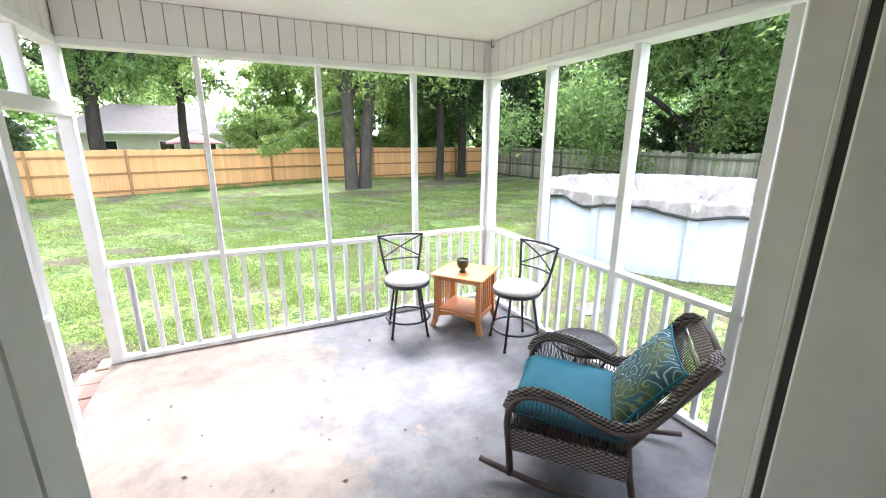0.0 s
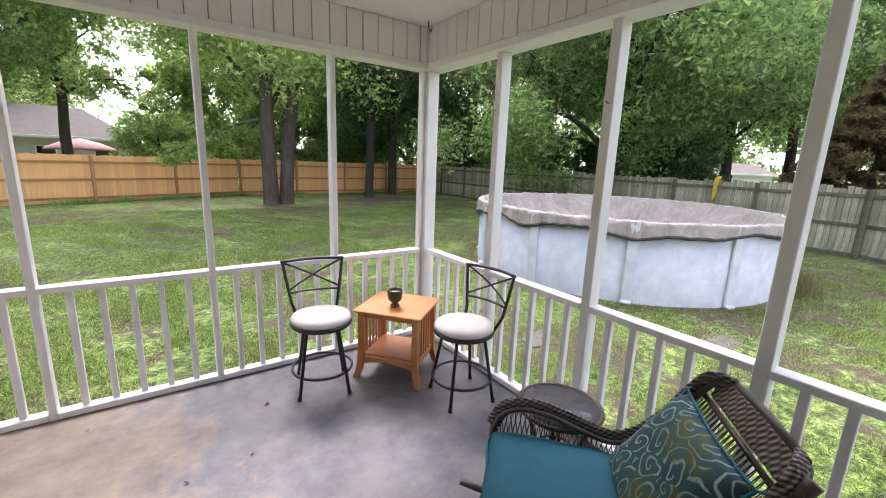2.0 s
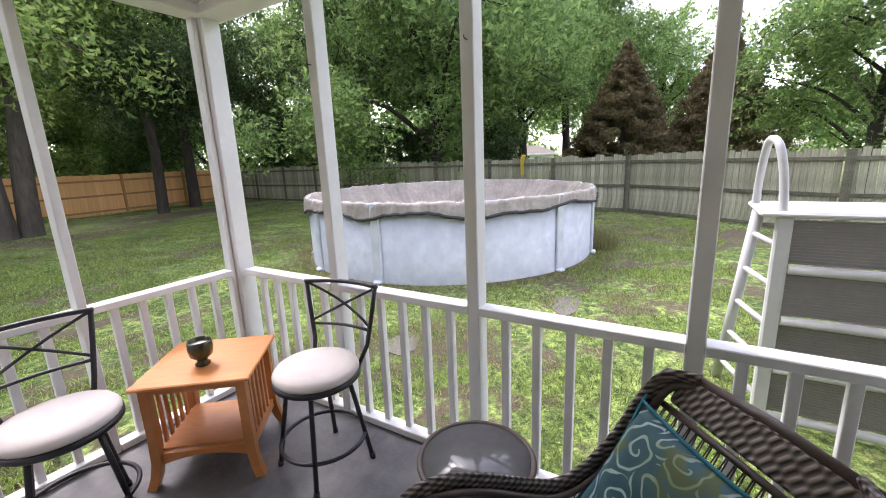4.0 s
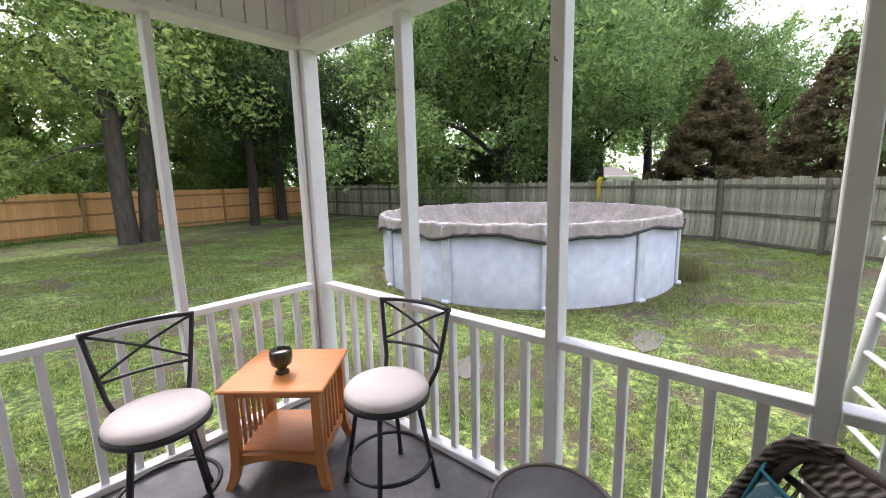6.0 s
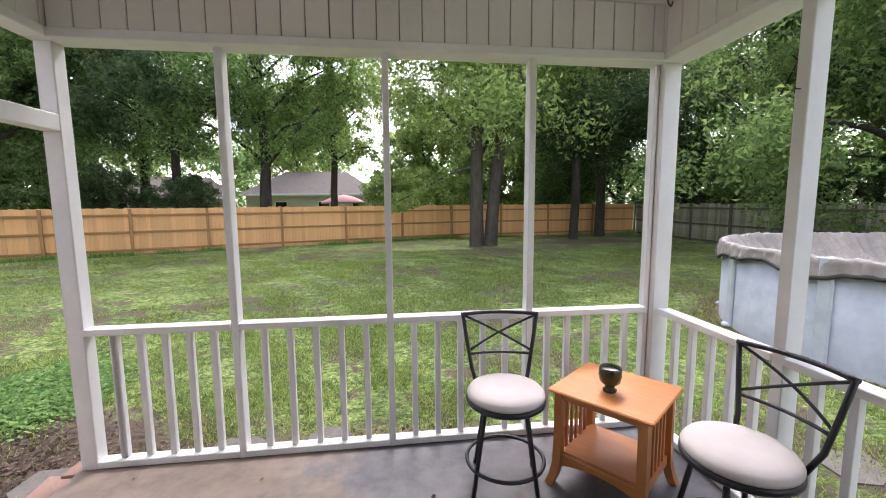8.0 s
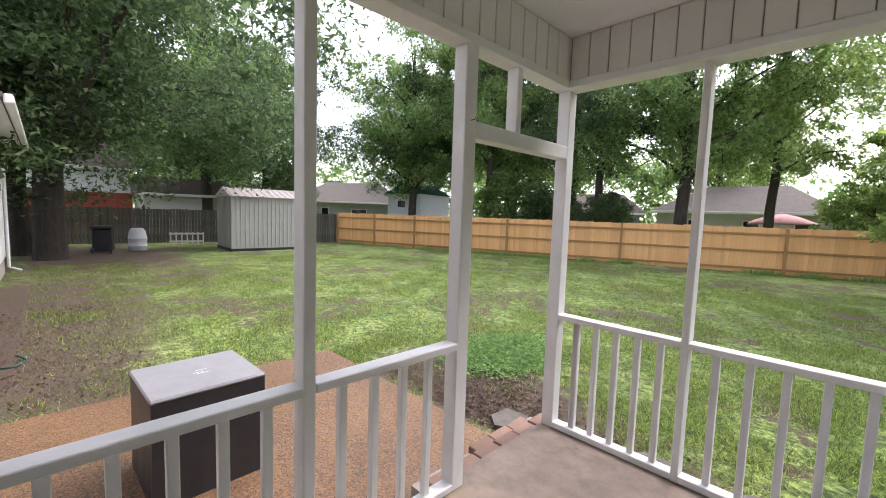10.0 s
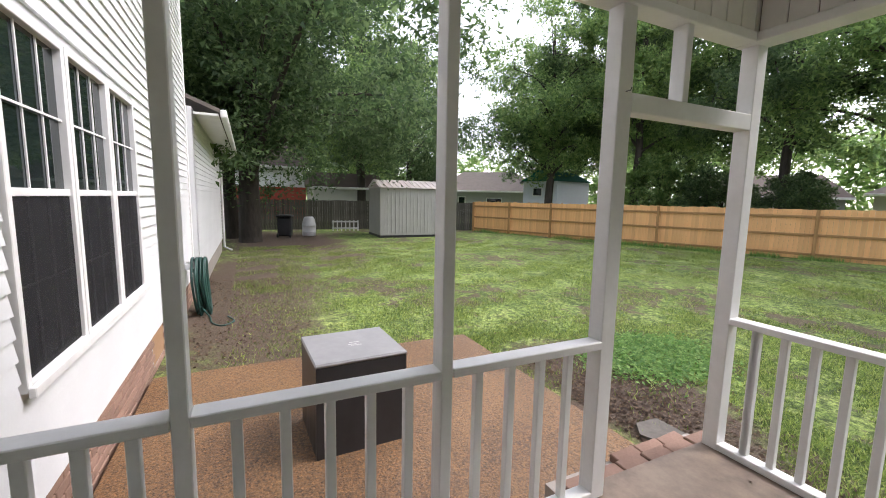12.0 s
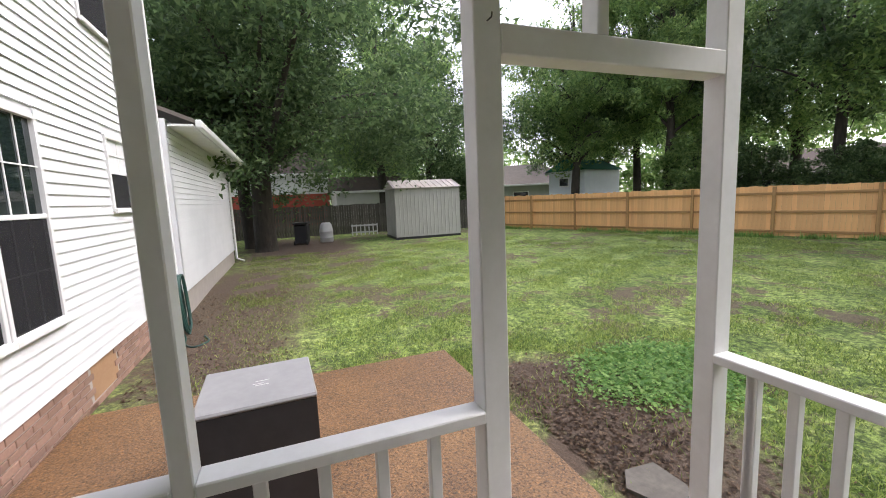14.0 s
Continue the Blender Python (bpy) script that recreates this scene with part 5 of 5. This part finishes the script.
part("cover_top", block(-0.382, -0.412, 0.586, 0.382, 0.412, 0.612, bevel=0.01), BOXTOP, grill, "pale grey top of the cover")
for x, y, l in ((-0.03, 0.03, 0.10), (0.02, 0.0, 0.08), (0.05, 0.03, 0.10)):
    part("mark", block(x, y - l / 2, 0.6125, x + 0.008, y + l / 2, 0.6135), WHITE, grill)

HOSE = surface("dark_green_hose", (0.02, 0.075, 0.06), (0.01, 0.04, 0.035), 0.45, 40, 5)
hose = thing("garden_hose", pose(-6.2, 0.10, 0), "coiled dark green garden hose hanging on the siding", "hose")
rh = random.Random(2)
part("hanger", block(-0.13, -0.09, 0.30, 0.13, 0.03, 0.40, bevel=0.01), GREYPLASTIC, hose)
for k in range(15):
    o, d, w = rh.uniform(0.0, 0.2), rh.uniform(-0.08, 0.18), rh.uniform(0.16, 0.30)
    part("coil", tube(bmesh.new(), catmull([(-w * 0.5, o, 0.42), (0, o, 0.47), (w * 0.5, o, 0.42), (w, o, 0.1), (w * 0.7, o + 0.04, -0.25 - d), (0, o + 0.05, -0.34 - d * 0.3), (-w * 0.7, o + 0.03, -0.22 - d * 0.6), (-w, o, 0.1)], 5, True), 0.016, 6, closed=True), HOSE, hose)
part("loose_end", tube(bmesh.new(), catmull([(0.2, 0.12, -0.3), (0.4, 0.25, -0.42), (0.7, 0.3, -0.435), (0.9, 0.45, -0.435), (0.7, 0.6, -0.435), (0.4, 0.5, -0.435)], 5), 0.014, 6), HOSE, hose)

# flagstones let into the lawn
rf_ = random.Random(8)
for x, y, w, d, t in ((-0.70, 4.03, 0.50, 0.42, 20), (-0.12, 4.12, 0.5, 0.36, 70), (0.45, 4.25, 0.55, 0.4, 10), (1.2, 4.35, 0.45, 0.35, 40), (5.1, 3.45, 0.62, 0.42, 30), (7.0, 2.2, 0.8, 0.42, 10)):
    bm = bmesh.new()
    n = 6 + int(rf_.random() * 2)
    ring = [(w / 2 * math.cos(k * math.tau / n) * rf_.uniform(0.75, 1.2), d / 2 * math.sin(k * math.tau / n) * rf_.uniform(0.75, 1.2)) for k in range(n)]
    lo = [bm.verts.new((a, b, -0.06)) for a, b in ring]
    hi = [bm.verts.new((a * 0.97, b * 0.97, (0.03 if x < 2 else 0.006) + rf_.uniform(0, 0.008))) for a, b in ring]
    for k in range(n):
        bm.faces.new((lo[k], lo[(k + 1) % n], hi[(k + 1) % n], hi[k]))
    bm.faces.new(hi)
    tagged(finish("flagstone", bm, STONE, at=pose(x, y, GROUND + 0.002, 0, 0, t)), "flat grey-brown flagstone set in the lawn", "stone", "flagstones in the lawn")

# brick edging under the opening
edge = thing("brick_edging", pose(0, 0, 0), "row of worn red bricks edging the porch slab", "edging", kind="structure")
EB = part("brick", block(-0.05, -0.098, -0.055, 0.05, 0.098, 0.0, bevel=0.006), BRICK, edge, at=pose(-0.135, 2.55, -0.03))
for k in range(1, 6):
    shared("brick", EB, edge, pose(-0.135, 2.55 + 0.208 * k, -0.03 + 0.004 * math.sin(k * 3), 0, 0, math.sin(k * 5) * 1.5))
for k in range(3):
    shared("brick", EB, edge, pose(-0.245, 3.05 + 0.21 * k, -0.07, 2, 4, math.sin(k * 4) * 2))
part("mortar_bed", block(-0.3, 2.45, GROUND - 0.1, -0.082, 3.72, -0.125), MORTAR, edge)

# ---- neighbouring buildings ----
GREENROOF = surface("green_metal_roof", (0.04, 0.17, 0.125), (0.03, 0.13, 0.10), 0.7, gloss=0.1)
PALEBLUE = surface("pale_blue_white_boards", (0.76, 0.80, 0.86), (0.68, 0.72, 0.79), 0.6)
REDBAND = surface("red_brick_band", (0.36, 0.07, 0.045), (0.28, 0.055, 0.035), 0.8)
BROWNROOF = surface("brown_shingle_roof", (0.115, 0.085, 0.07), (0.075, 0.06, 0.05), 0.9, 20, 2)
GREYSIDE = surface("grey_green_siding", (0.36, 0.37, 0.35), (0.30, 0.31, 0.29), 0.8)


def gable_house(name, at, w, d, h, rise, wall_m, roof_m, label, windows=(), hip=0.0, over=0.4, band=None):
    """A building: walls, a pitched roof along its length and the windows of its long side."""
    at = Matrix.Translation((1.6, 1.0, GROUND)) @ Matrix.Scale(1.1, 4) @ Matrix.Translation((-1.6, -1.0, -GROUND)) @ at
    b = thing(name, at, label, "house")
    part("wall", block(0, 0, 0, w, d, h), wall_m, b)
    bm = bmesh.new()
    v = [bm.verts.new(p) for p in ((-over, -over, h), (w + over, -over, h), (w + over, d + over, h), (-over, d + over, h), (-over + hip, d / 2, h + rise), (w + over - hip, d / 2, h + rise))]
    for f in ((0, 1, 5, 4), (2, 3, 4, 5), (1, 2, 5), (3, 0, 4), (3, 2, 1, 0)):
        bm.faces.new([v[i] for i in f])
    part("roof", bm, roof_m, b)
    part("fascia", block(-over, -over - 0.03, h - 0.16, w + over, -over, h, bevel=0.01), WHITE, b)
    for x, z, ww, hh in windows:
        win = part("window", block(x, -0.05, z, x + ww, -0.001, z + hh, bevel=0.01), WHITE, b)
        part("pane", block(x + 0.07, -0.06, z + 0.07, x + ww - 0.07, -0.051, z + hh - 0.07), GLASS, win)
    if band:
        part("band", block(-0.03, -0.03, 0, w + 0.03, d, band), REDBAND, b, "red brick lower wall")
    return b


gable_house("neighbour_house", pose(-10.0, 36.0, GROUND - 0.3, 0, 0, 4), 10.5, 8, 2.9, 2.1, FARWALL, ROOF, "pale house with a grey shingle roof behind the fence", ((2.2, 1.0, 1.0, 1.3), (5.6, 1.0, 1.0, 1.3), (8.4, 1.0, 0.9, 1.2)), hip=3.0)
gable_house("neighbour_house", pose(2.0, 37.0, GROUND - 0.3, 0, 0, -2), 7.5, 7, 2.7, 2.2, FARWALL, ROOF, "pale green-grey house with a hipped roof among trees", ((1.2, 1.0, 1.0, 1.2), (4.6, 1.0, 1.2, 1.2)), hip=2.8)
gable_house("neighbour_house", pose(-38.5, 19.0, GROUND - 0.3, 0, 0, 55), 11, 8, 3.0, 2.2, GREYSIDE, ROOF, "grey sided house with a hipped grey roof", ((2.5, 0.9, 0.8, 1.5), (5.5, 1.0, 1.6, 1.3)), hip=3.0)
gable_house("neighbour_house", pose(-20.5, 33.0, GROUND - 0.3, 0, 0, 35), 10, 7, 2.7, 1.8, GREYSIDE, BROWNROOF, "dim grey-brown house with a dark roof", ((2, 1.0, 1.0, 1.3), (6, 0.5, 1.0, 1.9)), hip=1.0)
pale_shed = gable_house("garden_shed", pose(-25.3, 24.0, GROUND - 0.2, 0, 0, -75), 4.2, 3.0, 3.4, 0.8, PALEBLUE, GREENROOF, "pale blue wooden shed with a green metal roof", over=0.2)
bm = bmesh.new()
v = [bm.verts.new((x, y, z)) for x in (4.0, 4.22) for y, z in ((0.0, 3.39), (3.0, 3.39), (1.5, 4.14))]
for f in ((0, 1, 2), (5, 4, 3), (0, 3, 4, 1), (1, 4, 5, 2), (2, 5, 3, 0)):
    bm.faces.new([v[i] for i in f])
part("gable", bm, PALEBLUE, pale_shed)
win = part("window", block(4.201, 0.9, 2.3, 4.23, 1.75, 2.95, bevel=0.01), WHITE, pale_shed)
part("pane", block(4.231, 0.97, 2.37, 4.238, 1.68, 2.88), GLASS, win)
gable_house("neighbour_house", pose(-32.0, -5.5, GROUND, 0, 0, 90), 10.5, 8, 4.0, 2.0, SIDING, BROWNROOF, "white sided house on a red brick base", ((3.2, 2.9, 0.9, 0.9),), band=2.45)
gable_house("barn", pose(-29.0, 5.2, GROUND, 0, 0, 90), 5.0, 3.5, 2.5, 1.1, FARWALL, BROWNROOF, "small barn with a dark brown roof behind the fence", over=0.25)
gable_house("neighbour_house", pose(45, 22.5, GROUND - 0.4, 0, 0, -70), 9, 7, 2.3, 1.0, PALEBLUE, ROOF, "pale blue house far behind the old fence", ((2, 1, 1, 1.2), (5, 1, 1, 1.2)), hip=2.0)

PINK = surface("faded_pink_canvas", (0.52, 0.26, 0.25), (0.42, 0.20, 0.20), 0.8)
parasol = thing("parasol", pose(-1.9, 32.9, GROUND - 0.1) @ Matrix.Scale(1.12, 4), "faded pink garden parasol behind the orange fence", "parasol")
part("pole", tube(bmesh.new(), [(0, 0, 0), (0, 0, 2.4)], 0.025, 6), GREYPLASTIC, parasol)
part("canopy", lathe(bmesh.new(), [(1.5, 1.85), (1.45, 1.95), (0.8, 2.25), (0.05, 2.45)], 8), PINK, parasol)

# bins and clutter at the dark fence
bin_ = thing("wheelie_bin", pose(-19.2, 2.5, GROUND, 0, 0, 75), "dark plastic wheeled rubbish bin on bare soil", "bin")
part("body", block(-0.3, -0.3, 0.08, 0.3, 0.3, 0.95, bevel=0.05), BLACK, bin_)
part("lid", block(-0.34, -0.36, 0.955, 0.34, 0.34, 1.06, bevel=0.03), BLACK, bin_)
for x in (-0.28, 0.28):
    part("wheel", lathe(bmesh.new(), [(0.02, -0.03), (0.11, -0.03), (0.12, 0.0), (0.11, 0.03), (0.02, 0.03)], 16, pose(x, -0.33, 0.12, 0, 90, 0)), BLACK, bin_)
barrel = thing("plastic_barrel", pose(-19.7, 3.65, GROUND), "pale ribbed plastic barrel beside the fence", "barrel")
part("body", lathe(bmesh.new(), [(0.02, 0), (0.3, 0), (0.33, 0.06), (0.32, 0.2), (0.34, 0.22), (0.32, 0.24), (0.33, 0.5), (0.35, 0.52), (0.33, 0.54), (0.28, 0.82), (0.2, 0.95), (0.02, 0.96)], 28), GREYPLASTIC, barrel)
ladder = thing("wooden_pallet", pose(-22.3, 6.0, GROUND, 0, 0, 83), "pale pallet leaning on the dark fence", "pallet")
for z in (0.12, 0.5):
    part("rail", block(-0.75, 0.0, z, 0.75, 0.04, z + 0.08, bevel=0.004), GREYPLASTIC, ladder)
for k in range(7):
    part("slat", block(-0.72 + k * 0.235, -0.025, 0.0, -0.66 + k * 0.235, -0.001, 0.62, bevel=0.004), GREYPLASTIC, ladder)
YELLOW = surface("yellow_hose", (0.65, 0.45, 0.03), (0.5, 0.34, 0.02), 0.5)
yh = thing("yellow_hose", pose(16.3, 6.1, GROUND + 1.8), "coil of yellow hose hung over the old fence", "hose")
for k in range(4):
    part("coil", tube(bmesh.new(), catmull([(-0.1, 0.02 * k, -0.5 - 0.05 * k), (-0.1, 0.03 * k, 0.0), (-0.05, 0.03 * k - 0.05, 0.12), (0.06, 0.03 * k, 0.12), (0.1, 0.03 * k, -0.2)], 4), 0.019, 6), YELLOW, yh)

# hook at the ceiling corner, screws in the posts
hook = finish("ceiling_hook", tube(bmesh.new(), catmull([(0, 0, 0.0), (0, 0, -0.05), (0.02, 0, -0.075), (0.03, 0, -0.05)], 4), 0.004, 6), BLACK, at=pose(X1 - 0.16, Y1 - 0.2, CEIL - 0.001))
tagged(hook, "small dark metal hook in the porch ceiling", "hook")
for x, y, z, rz in ((X0 + 0.03, 2.505, 1.99, 90), (X1 - 0.03, 2.62, 1.98, -90), (X1 - 0.03, 1.74, 1.95, -90)):
    pin = finish("wall_hook", tube(bmesh.new(), [(0, 0.006, 0), (0, -0.02, 0), (0, -0.024, 0.012)], 0.0025, 6), BLACK, at=pose(x, y, z, 0, 0, rz))
    tagged(pin, "small dark metal hook screwed into the post", "hook", "hooks on posts")

# ---- grass, ground cover, litter ----


def scatter(name, count, place, blade, material, label, category, seed):
    g = np.random.default_rng(seed)
    pos = place(g, count)
    n = len(pos)
    v = blade(g, pos)
    k = v.shape[1]
    me = bpy.data.meshes.new(name)
    me.vertices.add(n * k)
    me.vertices.foreach_set("co", v.reshape(-1))
    me.loops.add(n * k)
    me.loops.foreach_set("vertex_index", np.arange(n * k))
    me.polygons.add(n)
    me.polygons.foreach_set("loop_start", np.arange(n) * k)
    me.update(calc_edges=True)
    me.materials.append(material)
    return tagged(new(name, me), label, category, kind="stuff")


def lawn_places(g, count):
    a = g.uniform(-1, 1, count * 3)
    u = g.random(count * 3)
    x = 1.5 + np.sign(a) * (np.abs(a) ** 1.4) * 17
    inside = (x > -3.48) & (x < 3.6)
    y = np.where(inside, 3.65 + u ** 1.7 * 14, 0.2 + u ** 1.3 * 17.5)
    clump = np.sin(x * 2.1 + np.sin(y * 1.7) * 2) * np.sin(y * 2.6 + np.sin(x * 1.3) * 2) + 0.5 * np.sin(x * 5.3 + y * 3.1)
    keep = clump > g.uniform(-0.85, 0.9, count * 3)
    keep &= ~((x > -3.48) & (x < 3.6) & (y < 3.68))
    keep &= ~((x < 3.6) & (y < 0.6))
    keep &= (np.hypot(x - PX, y - PY) > PR + 0.12)
    keep &= ~((np.hypot((x + 1.6) / 1.5, (y - 4.4) / 0.9) < 1) & (g.random(count * 3) < 0.88))
    keep &= ~((np.abs(y - 4.05) < 0.4) & (np.abs(x - 0.8) < 2.4) & (g.random(count * 3) < 0.6))
    edge = 1.6 + 0.6 * np.sin(x * 0.9) + 0.4 * np.sin(x * 2.7 + 1) + g.normal(0, 0.6, count * 3)
    keep &= ~((x < -3.6) & (y < edge) & (g.random(count * 3) < 0.7))
    keep &= x < 15
    i = np.nonzero(keep)[0][:count]
    return np.c_[x[i], y[i], np.full(len(i), GROUND - 0.005)]


def blades(g, pos):
    n = len(pos)
    a = g.uniform(0, math.tau, n)
    h = g.uniform(0.02, 0.062, n)
    d = np.c_[np.cos(a), np.sin(a), np.zeros(n)]
    lean = np.c_[g.normal(0, 0.03, (n, 2)), h]
    w = g.uniform(0.004, 0.008, n)[:, None]
    return np.stack([pos - d * w, pos + d * w, pos + lean], 1)


scatter("grass", 400000, lawn_places, blades, BLADE, "short uneven green lawn grass blades", "grass", 5)


def ivy_places(g, n):
    r, a = np.sqrt(g.random(n)) * (0.85 + 0.15 * g.random(n)), g.uniform(0, math.tau, n)
    return np.c_[-1.95 + r * np.cos(a) * 0.75 + g.normal(0, 0.12, n), 5.55 + r * np.sin(a) * 0.95 + g.normal(0, 0.15, n), GROUND + 0.01 + g.random(n) * 0.05]


def leaves(size):
    def made(g, pos):
        n = len(pos)
        a = g.uniform(0, math.tau, n)
        s = size * g.uniform(0.6, 1.3, n)[:, None]
        d = np.c_[np.cos(a), np.sin(a), g.normal(0, 0.35, n)]
        e = np.c_[-np.sin(a), np.cos(a), g.normal(0, 0.35, n)]
        return np.stack([pos - d * s, pos - e * s * 0.7, pos + d * s, pos + e * s * 0.7], 1)
    return made


scatter("ground_ivy", 8000, ivy_places, leaves(0.022), CLOVER, "low green ivy patch growing in damp soil", "ground cover", 6)


def litter_places(g, n):
    k = n // 3
    a = np.c_[g.uniform(-2.8, 2.6, k), 3.66 + np.abs(g.normal(0, 0.45, k)), np.full(k, GROUND + 0.012)]
    b = np.c_[g.normal(-1.3, 0.7, k), g.normal(4.2, 0.45, k), np.full(k, GROUND + 0.012)]
    c = np.c_[g.uniform(-9, -3.7, k), g.uniform(0.15, 1.8, k), np.full(k, GROUND + 0.012)]
    p = np.concatenate([a, b, c])
    return p[~((p[:, 0] > -3.65) & (p[:, 0] < 3.6) & (p[:, 1] < 3.8))]


DEADLEAF = foliage("dead_brown_leaves", (0.06, 0.04, 0.028), (0.14, 0.09, 0.06), (0.26, 0.18, 0.11))
scatter("leaf_litter", 7000, litter_places, leaves(0.018), DEADLEAF, "dead brown leaves and bark on damp soil", "leaf litter", 7)


def porch_litter(g, n):
    return np.c_[g.uniform(0.05, 2.2, n), g.uniform(0.4, 3.4, n), np.full(n, 0.006)]


scatter("porch_litter", 34, porch_litter, leaves(0.014), DEADLEAF, "few dry leaf bits on the porch slab", "leaf litter", 8)


def pool_weeds(g, n):
    a = np.where(g.random(n) < 0.35, g.normal(-1.15, 0.10, n), g.uniform(0, math.tau, n))
    r = PR + 0.06 + np.abs(g.normal(0, 0.2, n))
    return np.c_[PX + r * np.cos(a), PY + r * np.sin(a), np.full(n, GROUND)]


def tall(g, pos):
    v = blades(g, pos)
    v[:, 2, 2] += g.uniform(0.05, 0.28, len(pos)) * (np.abs(np.arctan2(pos[:, 1] - PY, pos[:, 0] - PX) + 1.15) < 0.25)
    return v


scatter("pool_weeds", 9000, pool_weeds, tall, foliage("straw_and_weeds", (0.13, 0.15, 0.05), (0.25, 0.24, 0.10), (0.34, 0.29, 0.16)), "dry grass and weeds round the pool foot", "weeds", 9)


def fence_foot(g, n):
    """Weeds along the foot of the orange fence, thick and thin by turns."""
    runs = [((-20.6, 13.6), (-6.0, 19.4)), ((-6.0, 19.4), (5.0, 23.4)), ((5.0, 23.4), CORNER)]
    out = []
    for (ax, ay), (bx, by) in runs:
        u = g.random(n // 3)
        off = np.abs(g.normal(0, 0.14, n // 3)) + 0.14
        length = math.hypot(bx - ax, by - ay)
        x, y = ax + (bx - ax) * u + off * (by - ay) / length, ay + (by - ay) * u - off * (bx - ax) / length
        keep = np.sin(x * 2.3 + np.sin(x * 0.9) * 3) > g.uniform(-1, 1, n // 3)
        out.append(np.c_[x, y, np.full(n // 3, GROUND - 0.01)][keep])
    return np.concatenate(out)


def weed_blades(g, pos):
    v = blades(g, pos)
    v[:, 2, 2] += g.uniform(0.0, 0.22, len(pos))
    v[:, :2] += (v[:, :2] - v[:, :2].mean(1, keepdims=True)) * 1.5
    return v


scatter("fence_weeds", 15000, fence_foot, weed_blades, CLOVER, "uncut weeds along the foot of the fence", "weeds", 10)
